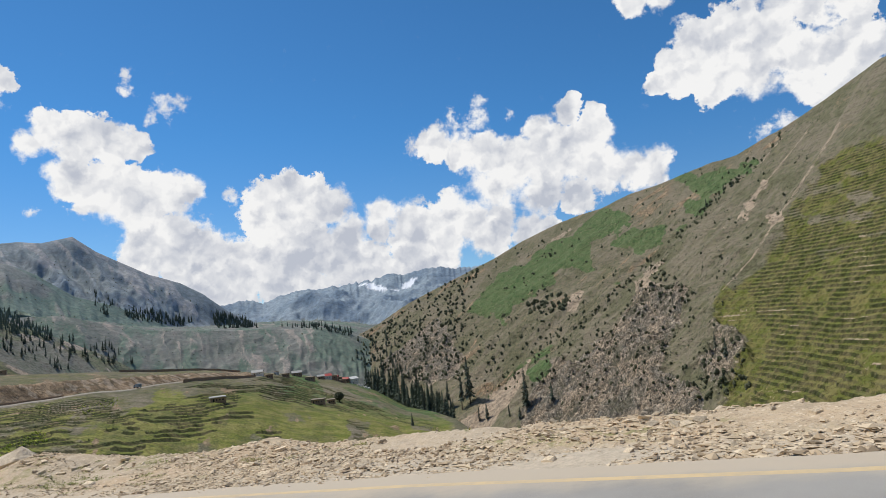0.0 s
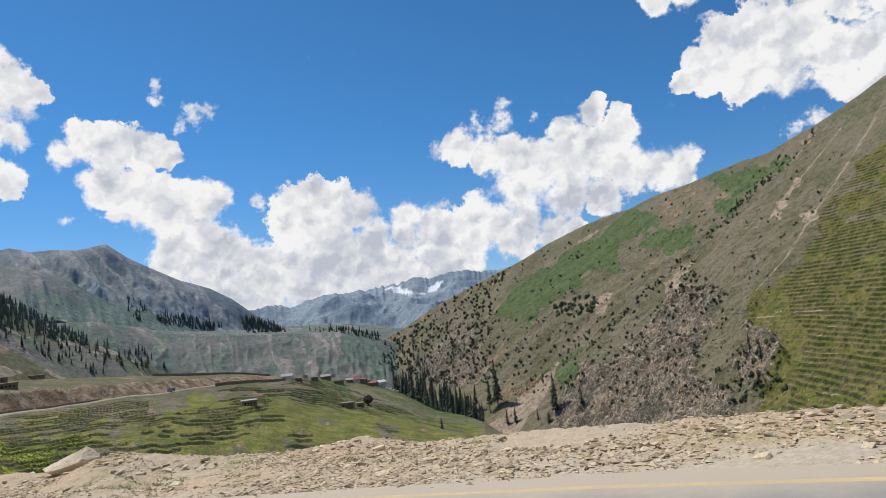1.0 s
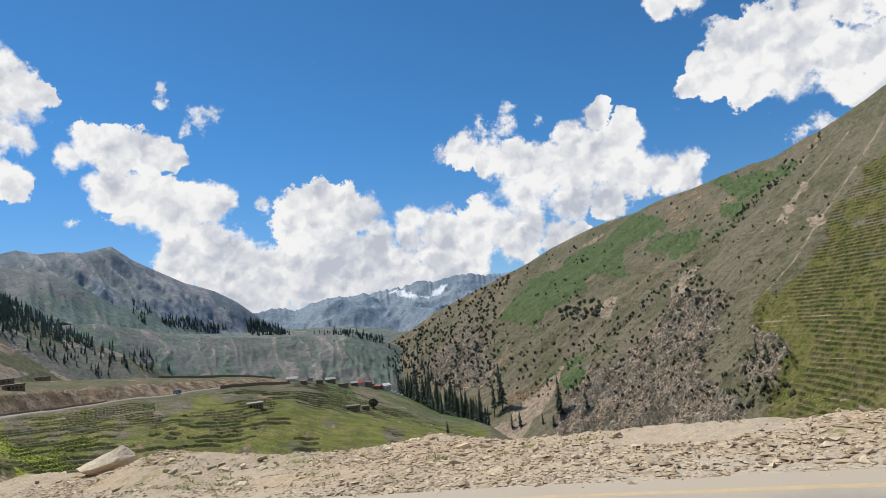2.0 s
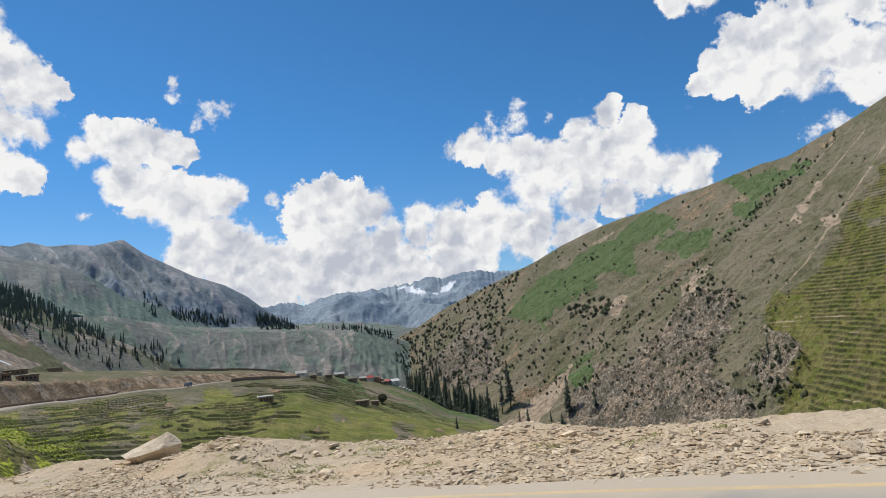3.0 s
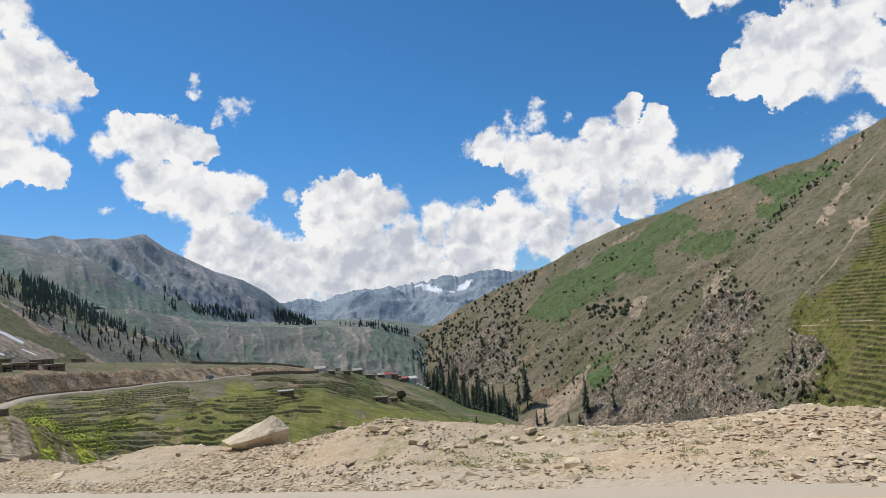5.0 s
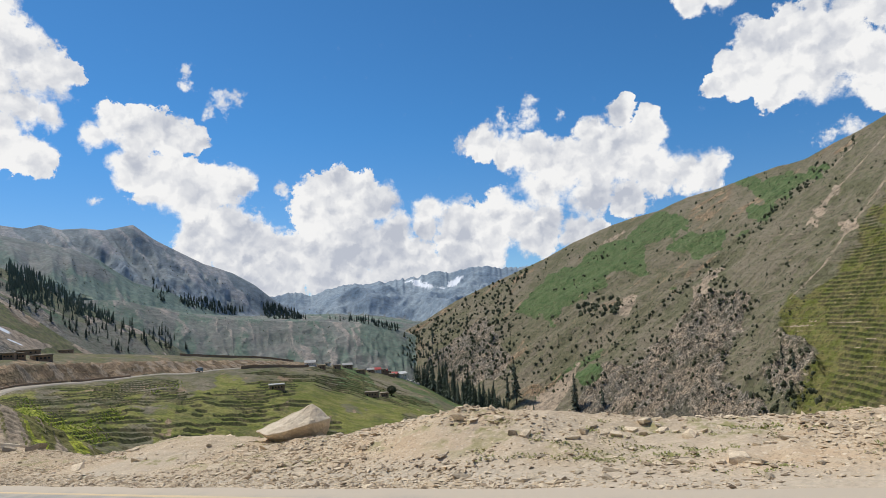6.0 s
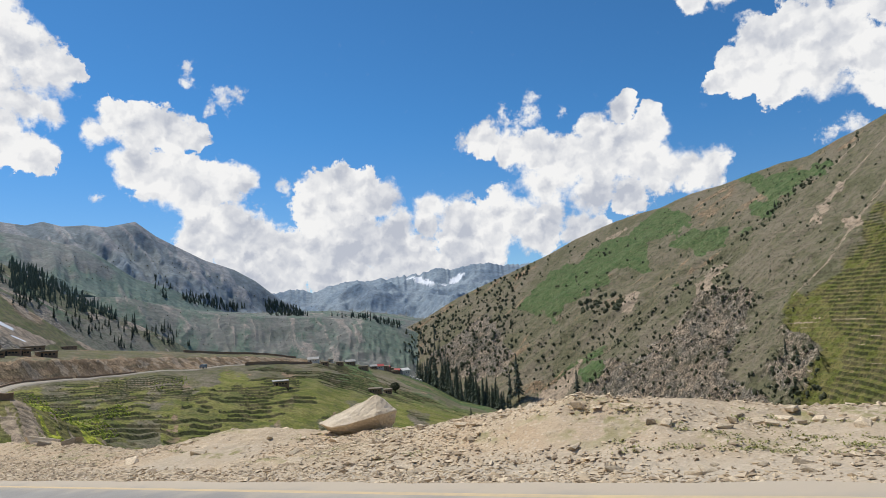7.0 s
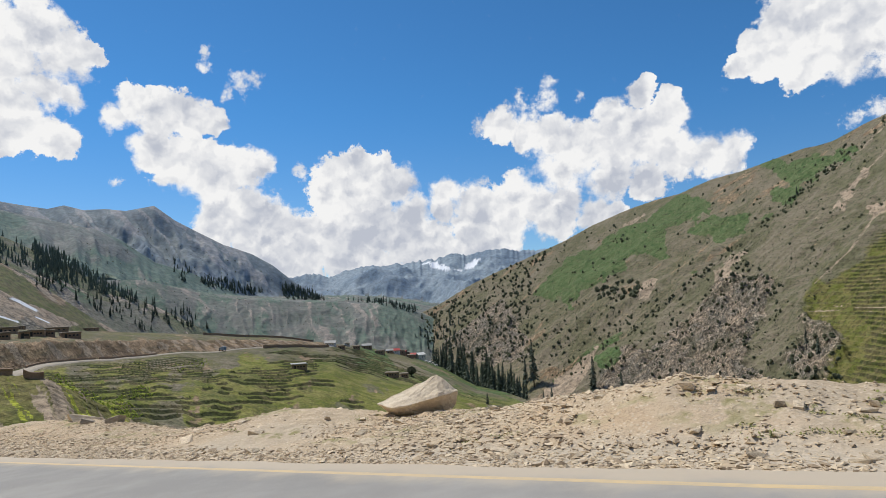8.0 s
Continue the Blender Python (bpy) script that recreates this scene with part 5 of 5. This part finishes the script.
wood("pine_wood", [([(-39.25, 5.35), (-37.47, 4.67), (-34.87, 2.82), (-32.14, 1.19), (-32.34, 0.67), (-35.61, 1.73), (-39.21, 3.04)], 290), ([(-39.25, 5.35), (-37.11, 4.57), (-37.09, 3.02), (-39.22, 3.54)], 130), ([(-44.0, 7.4), (-39.0, 4.9), (-39.0, 3.2), (-44.0, 4.6)], 130)], 0.6, "dense dark conifer wood on the western slope", 11)
wood("far_wood", [([(-20.52, 1.72), (-18.86, 1.42), (-16.47, 0.26), (-20.32, 0.53)], 170), ([(-27.55, 2.52), (-25.35, 2.40), (-22.18, 1.24), (-23.11, 0.91), (-26.69, 1.77)], 120), ([(-15.49, 0.29), (-11.50, 0.02), (-8.50, -0.90), (-9.02, -1.17), (-11.52, -0.34)], 70), ([(-29.66, 4.50), (-27.97, 3.25), (-28.20, 2.09), (-29.17, 2.61)], 18)], 0.5, "dark far woods on the distant ridges", 12)


# ---- scrub on the east hill ----
def scrub(name, zones, label, seed, banks=False, mat=None):
    local = random.Random(seed)
    verts, faces = [], []
    ico = bmesh.new()
    bmesh.ops.create_icosphere(ico, subdivisions=1, radius=1.0)
    shape = [v.co.copy() for v in ico.verts]
    tris = [[v.index for v in f.verts] for f in ico.faces]
    ico.free()
    for polygon, count, small, big in zones:
        spots = sight(*inside(polygon, count).T)
        if banks:
            where = land(spots[:, 0], spots[:, 1])
            spots = spots[(where[6] > 0.35) & (where[10] % 1 > 0.6)]
        for x, y, z, far, hit in spots:
            if not hit:
                continue
            size = far * radians(local.uniform(small, big)) * 0.5
            for clump in range(2 if size > 1.5 else 1):
                ox, oy, oz = local.uniform(-0.7, 0.7) * size * clump, local.uniform(-0.7, 0.7) * size * clump, size * 0.5 * clump
                b = len(verts)
                tall = local.uniform(0.45, 0.9) if banks else local.uniform(0.8, 1.7)
                for v in shape:
                    k = size * local.uniform(0.55, 1.15)
                    verts.append((x + ox + v.x * k, y + oy + v.y * k, z + oz + size * 0.45 + v.z * k * tall))
                faces += [tuple(b + i for i in t) for t in tris]
    mesh = bpy.data.meshes.new(name)
    mesh.from_pydata(verts, [], faces)
    mesh.materials.append(mat or SCRUB)
    return tagged(new(name, mesh), label, "shrubs", kind="stuff")


scrub("hill_scrub", [
    ([(-8.53, -1.46), (-6.42, -0.44), (1.07, 3.25), (3.71, 4.08), (1.89, 0.62), (1.36, -5.87), (-3.73, -6.05), (-8.64, -3.21)], 560, 0.07, 0.30),
    ([(0.87, 0.69), (7.32, -0.77), (11.58, -2.04), (10.14, -6.80), (2.24, -7.39)], 160, 0.07, 0.29),
    ([(7.43, 0.48), (10.92, 0.97), (11.54, -0.07), (9.76, -0.93), (7.59, -0.54)], 60, 0.17, 0.43),
    ([(11.78, -0.08), (18.90, 1.79), (22.15, 0.11), (24.04, -4.53), (22.71, -8.87), (8.50, -8.86), (7.93, -4.77)], 330, 0.07, 0.30),
    ([(18.18, 3.30), (22.15, 0.11), (21.57, -1.24), (18.27, 0.17)], 60, 0.12, 0.32),
    ([(2.16, 3.94), (21.18, 10.11), (27.17, 11.15), (27.85, 10.35), (21.06, 5.38), (11.78, -0.08), (3.92, 0.48)], 150, 0.06, 0.23),
    ([(18.07, 2.34), (21.49, 5.33), (27.08, 10.49), (28.29, 10.71), (22.33, 5.23), (19.39, 2.22)], 60, 0.07, 0.26),
    ([(22.22, 4.30), (29.41, 10.49), (31.73, 11.31), (32.04, 8.25), (26.09, 2.49), (23.64, -4.52)], 110, 0.06, 0.23),
    ([(23.35, -3.61), (25.27, -4.14), (25.45, -8.86), (19.83, -8.87)], 70, 0.15, 0.46),
    ([(a, e + 0.35) for a, e in SPUR if 9 < a < 30] + [(a, e - 0.15) for a, e in SPUR[::-1] if 9 < a < 30], 130, 0.08, 0.26),
], "dark scattered shrubs and junipers on the rocky hillside", 21)
scrub("field_scrub", [
    ([(-39.10, -4.10), (-26.34, -4.09), (-15.70, -4.63), (-8.84, -6.66), (-11.98, -9.04), (-23.34, -8.53), (-29.77, -9.41), (-39.03, -7.88)], 2400, 0.06, 0.16),
], "low green bushes in rows along the terrace banks", 22, banks=True, mat=simple("bush_leaf", (0.062, 0.085, 0.025), (0.115, 0.14, 0.042), 0.3, 0.9, bump=0.0))
LIME = simple("lime_leaf", (0.27, 0.34, 0.05), (0.36, 0.40, 0.08), 0.3, 0.9, bump=0.0)
scrub("lime_scrub", [
    (LIME_BANK, 520, 0.06, 0.2),
    ([(-30.2, -4.5), (-27.2, -4.3), (-27.0, -4.9), (-29.6, -5.2)], 60, 0.05, 0.14),
], "bright yellow-green bushes on the lower fields", 25, mat=LIME)


scrub("hill_tufts", [
    ([(-7.47, -0.77), (2.12, 3.43), (22.04, 9.98), (33.03, 13.55), (30.31, -7.18), (19.83, -8.87), (1.32, -6.36), (-7.59, -2.79)], 10500, 0.03, 0.09),
    ([(-38.54, 4.78), (-31.72, 6.86), (-19.32, 2.04), (-11.51, -0.24), (-9.14, -3.18), (-27.60, -1.90), (-35.61, 1.21)], 500, 0.04, 0.09),
], "small dry tufts and low junipers dotting the slopes", 23)


def crags(name, zones, label, seed):
    """Angular outcrops that stand out of the steep rock, as one mesh."""
    local = random.Random(seed)
    verts, faces = [], []
    shape = ((1, 0, 0), (-1, 0, 0), (0, 1, 0), (0, -1, 0), (0, 0, 1), (0, 0, -1), (0.7, 0.7, 0.5), (-0.7, 0.6, 0.5), (0.6, -0.7, 0.4), (-0.7, -0.7, 0.4))
    hull = bmesh.new()
    for v in shape:
        hull.verts.new(v)
    bmesh.ops.convex_hull(hull, input=hull.verts)
    hull.verts.index_update()
    tris = [[v.index for v in f.verts] for f in hull.faces]
    hull.free()
    for polygon, count, small, big in zones:
        for x, y, z, far, hit in sight(*inside(polygon, count).T):
            if not hit:
                continue
            size = far * radians(local.uniform(small, big)) * 0.5
            b = len(verts)
            a = local.uniform(0, 6.28)
            wide, tall = local.uniform(0.9, 2.4), local.uniform(0.4, 0.8)
            for v in shape:
                k = size * local.uniform(0.6, 1.2)
                px, py = v[0] * wide, v[1]
                verts.append((x + k * (px * math.cos(a) - py * math.sin(a)), y + k * (px * math.sin(a) + py * math.cos(a)), z - 0.25 * size + v[2] * k * tall))
            faces += [tuple(b + i for i in q) for q in tris]
    mesh = bpy.data.meshes.new(name)
    mesh.from_pydata(verts, [], faces)
    mat, net, bsdf = material("crag_rock", 0.95, spec=0.2)
    at = net.add("ShaderNodeNewGeometry").outputs
    c = net.mix(at["Random Per Island"], (0.19, 0.162, 0.125), (0.29, 0.242, 0.182))
    c = net.mix(net.math("MULTIPLY", net.ramp(net.noise(at["Position"], 0.12, 6.0, 0.7)[0], 0.48, 0.6), 0.6), c, (0.10, 0.09, 0.07))
    finish(net, bsdf, c, net.noise(at["Position"], 0.5, 5.0, 0.7)[0], 0.8, 1.0)
    mesh.materials.append(mat)
    return tagged(new(name, mesh), label, "rocks", kind="stuff")


crags("cliff_crags", [
    ([(11.73, -0.57), (18.98, 2.50), (22.15, 0.11), (24.44, -4.54), (23.48, -9.08), (8.49, -9.00), (8.41, -4.79)], 260, 0.05, 0.22),
    ([(-7.50, -1.28), (-3.23, 0.98), (0.95, 1.71), (1.36, -5.87), (-3.73, -6.05), (-7.15, -3.82)], 150, 0.05, 0.2),
    ([(0.51, -3.84), (6.73, -1.73), (8.46, -4.31), (6.04, -9.24), (1.10, -9.01)], 50, 0.06, 0.2),
], "broken grey-brown rock outcrops on the cliffs", 24)


def round_tree(at, size):
    root = tagged(new("broadleaf_tree"), "round dark broadleaf tree beside the farmhouse", "tree")
    root.location = at
    local = random.Random(3)
    bm = bmesh.new()
    bmesh.ops.create_cone(bm, cap_ends=True, segments=8, radius1=size * 0.07, radius2=size * 0.04, depth=size * 0.6, matrix=pose(0, 0, size * 0.2))
    for a in range(4):
        bmesh.ops.create_cone(bm, cap_ends=True, segments=6, radius1=size * 0.03, radius2=size * 0.012, depth=size * 0.45, matrix=pose(0, 0, size * 0.45, 0, 0, 90 * a + 20) @ pose(size * 0.12, 0, size * 0.1, 0, 40, 0))
    part("trunk", bm, BARK, root)
    bm = bmesh.new()
    for k in range(900):
        d = Vector((local.gauss(0, 1), local.gauss(0, 1), local.gauss(0, 1))).normalized() * size * 0.5 * local.uniform(0.55, 1.0) ** 0.5
        c = Vector((0, 0, size * 0.62)) + Vector((d.x, d.y, d.z * 0.85))
        u = Vector((local.gauss(0, 1), local.gauss(0, 1), local.gauss(0, 1))).normalized() * size * 0.06
        v = u.orthogonal().normalized() * size * 0.045
        bm.faces.new([bm.verts.new(c + u), bm.verts.new(c + v), bm.verts.new(c - u), bm.verts.new(c - v)])
    part("crown", bm, SCRUB, root)


p = sight([(-9.75, -6.78)[0]], [(-9.75, -6.78)[1]])[0]
round_tree((p[0], p[1], p[2] - 0.3), float(p[3]) * radians(0.85))


# ---- boulder on the verge ----
def boulder():
    s, n = 23.9, 10.75
    x, y = from_road(s, n)
    z = float(verge(np.array([s]), np.array([n]))[0])
    corners = [(-0.92, -0.10, 0.20), (-0.54, -0.50, 0.16), (-0.25, -0.56, 0.20), (0.46, -0.50, 0.37), (0.70, -0.34, 0.40), (0.90, -0.04, 0.42), (0.86, -0.02, 0.16), (0.43, 0.08, 0.76), (0.68, 0.14, 0.58), (0.22, 0.20, 0.67),
               (-0.36, 0.24, 0.36), (-0.62, 0.48, 0.14), (0.0, 0.60, 0.42), (0.62, 0.52, 0.42), (-0.42, 0.0, -0.16), (0.10, -0.10, -0.2), (0.66, 0.0, -0.16), (0.30, 0.42, -0.2), (-0.5, 0.25, -0.16)]
    bm = bmesh.new()
    for c in corners:
        bm.verts.new(c)
    bmesh.ops.convex_hull(bm, input=bm.verts)
    bmesh.ops.delete(bm, geom=[v for v in bm.verts if not v.link_faces], context="VERTS")
    bmesh.ops.triangulate(bm, faces=bm.faces)
    bmesh.ops.bevel(bm, geom=list(bm.edges), offset=0.012, segments=2, affect="EDGES", profile=0.6)
    bmesh.ops.triangulate(bm, faces=bm.faces)
    for _ in range(3):
        bmesh.ops.subdivide_edges(bm, edges=[e for e in bm.edges if e.calc_length() > 0.07], cuts=1, use_grid_fill=True)
    bmesh.ops.triangulate(bm, faces=bm.faces)
    bm.normal_update()
    for v in bm.verts:
        q = v.co * 2.2
        chip = noise.fractal(q * Vector((1.2, 1.2, 3.4)) * 1.7, 1.0, 2.0, 3)
        v.co += v.normal * (0.016 * noise.fractal(q, 1.0, 2.0, 4) + 0.024 * (chip if abs(chip) > 0.18 else 0.0))
    ob = part("boulder", bm, BOULDER, None, "large pale angular boulder resting on the gravel verge")
    tagged(ob, category="boulder")
    ob.matrix_world = pose(x, y, z + 0.07, 0, 0, 5)


boulder()


# ---- stones and pebbles on the verge ----
def stone_mesh(seed):
    """A broken angular stone."""
    local = random.Random(seed)
    bm = bmesh.new()
    for k in range(8):
        bm.verts.new(((1 if k & 1 else -1) * local.uniform(0.45, 1.05), (1 if k & 2 else -1) * local.uniform(0.45, 1.05), (1 if k & 4 else -1) * local.uniform(0.35, 1.0)))
    bm.verts.new((local.uniform(-0.4, 0.4), local.uniform(-0.4, 0.4), local.uniform(0.9, 1.25)))
    bmesh.ops.convex_hull(bm, input=bm.verts)
    bmesh.ops.delete(bm, geom=[v for v in bm.verts if not v.link_faces], context="VERTS")
    mesh = bpy.data.meshes.new("stone")
    bm.to_mesh(mesh)
    bm.free()
    mesh.materials.append(STONE)
    return mesh


STONES = [stone_mesh(k) for k in range(9)]


def stone(s, n, size, flat=0.42):
    x, y = from_road(s, n)
    z = float(verge(np.array([s]), np.array([n]))[0])
    ob = tagged(new("stone", STONES[rnd.randrange(9)]), "pale angular stone lying on the gravel verge", "stone", group="loose stones")
    ob.matrix_world = pose(x, y, z + size * flat * 0.1, rnd.uniform(-18, 18), rnd.uniform(-18, 18), rnd.uniform(0, 360)) @ Matrix.Diagonal((size * rnd.uniform(1.1, 1.9), size * rnd.uniform(0.8, 1.3), size * flat * rnd.uniform(0.9, 1.6), 1))


BIG_STONES = [(16.25, 6.64, 0.10), (15.36, 6.5, 0.08), (19.35, 6.79, 0.09), (20.7, 7.1, 0.09), (24.4, 6.75, 0.14), (27.8, 7.5, 0.17), (36.2, 10.0, 0.27), (18.6, 8.4, 0.08), (19.5, 8.5, 0.10), (17.3, 8.2, 0.12), (16.0, 7.9, 0.11), (15.3, 8.3, 0.09), (14.6, 8.6, 0.09), (14.9, 8.4, 0.07), (5.1, 6.7, 0.07), (4.4, 7.2, 0.07), (13.2, 7.4, 0.11), (9.1, 8.2, 0.08), (38.2, 10.0, 0.34), (37.2, 9.6, 0.24), (17.7, 8.75, 0.06), (18.2, 9.3, 0.07), (2.8, 7.6, 0.07), (6.8, 8.9, 0.09), (22.2, 7.3, 0.12), (22.9, 8.6, 0.11), (26.2, 8.1, 0.14)]
for s, n, size in BIG_STONES:
    stone(s, n, size if s > 25 else 0.8 * size)
made = 0
while made < 260:
    s, n = rnd.uniform(-1.0, 34.0), 6.5 + 4.0 * rnd.random() ** 1.1
    if float(fbm(np.array([s * 0.55]), np.array([n * 0.8]), 3, seed=66)[0]) + rnd.uniform(-0.25, 0.25) < 0.08:
        continue
    stone(s, n, 0.03 + 0.06 * rnd.random() ** 2.4)
    made += 1


def pebbles(count, seed, name, label, small, big, reach, power, gate):
    local = np.random.default_rng(seed)
    shape = np.array([(1, 0, 0), (-1, 0, 0), (0, 1, 0), (0, -1, 0), (0, 0, 1), (0, 0, -1)], dtype=float)
    tris = np.array([(0, 2, 4), (2, 1, 4), (1, 3, 4), (3, 0, 4), (2, 0, 5), (1, 2, 5), (3, 1, 5), (0, 3, 5)])
    s = local.uniform(-2.0, 42.0, count)
    n = 6.05 + reach * local.random(count) ** 1.25
    keep = (1.6 * fbm(s * 0.35, n * 0.8, 3, seed=61) + 0.35 * (1 - step01(n, 7.6, 8.6)) + 0.6 * local.random(count)) > gate
    s, n = s[keep], n[keep]
    size = small + big * local.random(len(s)) ** power
    x, y = from_road(s, n)
    z = verge(s, n)
    jitter = local.uniform(0.45, 1.3, (len(s), len(shape), 1))
    stretch = np.stack([local.uniform(0.8, 1.9, len(s)), local.uniform(0.6, 1.2, len(s)), local.uniform(0.22, 0.6, len(s))], -1)
    turn = local.uniform(0, 6.28, len(s))
    knock = local.normal(0, 0.22, (len(s), len(shape), 3))
    pts = (shape[None] * jitter + knock) * stretch[:, None, :] * size[:, None, None]
    px = pts[..., 0] * np.cos(turn)[:, None] - pts[..., 1] * np.sin(turn)[:, None] + x[:, None]
    py = pts[..., 0] * np.sin(turn)[:, None] + pts[..., 1] * np.cos(turn)[:, None] + y[:, None]
    pz = pts[..., 2] + (z + size * 0.2)[:, None]
    verts = np.stack([px, py, pz], -1).reshape(-1, 3)
    faces = (tris[None] + (np.arange(len(s)) * len(shape))[:, None, None]).reshape(-1, 3)
    mesh = bpy.data.meshes.new(name)
    mesh.vertices.add(len(verts))
    mesh.vertices.foreach_set("co", verts.astype(np.float32).ravel())
    mesh.loops.add(faces.size)
    mesh.loops.foreach_set("vertex_index", faces.ravel().astype(np.int32))
    mesh.polygons.add(len(faces))
    mesh.polygons.foreach_set("loop_start", np.arange(0, faces.size, 3, dtype=np.int32))
    mesh.polygons.foreach_set("use_smooth", np.zeros(len(faces), dtype=bool))
    mesh.update(calc_edges=True)
    mat, net, bsdf = material("pebble", 0.9, spec=0.2)
    dice = net.add("ShaderNodeNewGeometry").outputs["Random Per Island"]
    c = net.mix(dice, (0.48, 0.37, 0.25), (0.78, 0.65, 0.475))
    c = net.mix(net.math("MULTIPLY", net.ramp(dice, 0.86, 0.88), 0.8), c, (0.24, 0.175, 0.115))
    finish(net, bsdf, c)
    mesh.materials.append(mat)
    return tagged(new(name, mesh), label, "pebbles", kind="stuff")


pebbles(80000, 5, "pebbles", "pale loose pebbles strewn over the verge", 0.007, 0.034, 5.0, 2.8, 0.05)
pebbles(21000, 6, "rubble", "broken pale rubble lying on the gravel slopes", 0.018, 0.055, 4.4, 2.6, 0.45)


# ---- weeds ----
def weeds(spots, seed):
    """Low spreading weeds, all blades in one mesh."""
    local = random.Random(seed)
    verts, faces = [], []
    for s0, n0, wide, count in spots:
        for k in range(count):
            s, n = s0 + local.gauss(0, wide), n0 + local.gauss(0, wide * 0.5)
            px, py = from_road(s, n)
            foot = Vector((px, py, float(verge(np.array([s]), np.array([n]))[0])))
            size = local.uniform(0.045, 0.10)
            for j in range(42):
                a, lean, long = local.uniform(0, 6.28), local.uniform(0.7, 1.5), local.uniform(0.2, 0.8)
                base = foot + Vector((local.gauss(0, 0.9), local.gauss(0, 0.9), -0.1)) * size
                d = Vector((math.cos(a) * math.sin(lean), math.sin(a) * math.sin(lean), math.cos(lean))) * long * size
                w = Vector((-math.sin(a), math.cos(a), 0)) * 0.13 * size
                mid, tip = base + d * 0.55, base + d - Vector((0, 0, 0.15 * long * size))
                b = len(verts)
                verts.extend((base - w * 0.4, base + w * 0.4, mid + w, mid - w, tip))
                faces.extend(((b, b + 1, b + 2, b + 3), (b + 3, b + 2, b + 4)))
    mesh = bpy.data.meshes.new("weeds")
    mesh.from_pydata(verts, [], faces)
    mesh.materials.append(WEED)
    return tagged(new("weeds", mesh), "low olive green weeds sprouting through the gravel", "weeds", kind="stuff")


weeds([(16.4, 7.4, 0.16, 4), (15.9, 7.3, 0.22, 6), (15.6, 7.9, 0.22, 6), (15.3, 7.8, 0.14, 4), (15.0, 7.4, 0.26, 8), (14.6, 7.5, 0.26, 8), (14.3, 8.0, 0.3, 10), (13.9, 7.3, 0.25, 7), (15.0, 8.4, 0.25, 6), (14.7, 8.6, 0.3, 7),
       (13.1, 8.9, 0.35, 13), (13.5, 8.0, 0.35, 8), (13.1, 7.0, 0.3, 7), (16.5, 8.4, 0.2, 4), (27.1, 8.3, 0.2, 3), (20.0, 7.4, 0.25, 4), (19.8, 7.5, 0.25, 4), (23.6, 10.0, 0.3, 4), (24.3, 9.9, 0.3, 4), (22.6, 10.3, 0.3, 4), (11.8, 9.3, 0.4, 8), (12.0, 7.8, 0.3, 5), (10.2, 8.4, 0.4, 7),
       (7.2, 9.0, 0.4, 7), (8.2, 8.5, 0.4, 7), (9.4, 8.6, 0.3, 6), (5.0, 9.2, 0.4, 5), (11.0, 7.4, 0.3, 4)], 31)
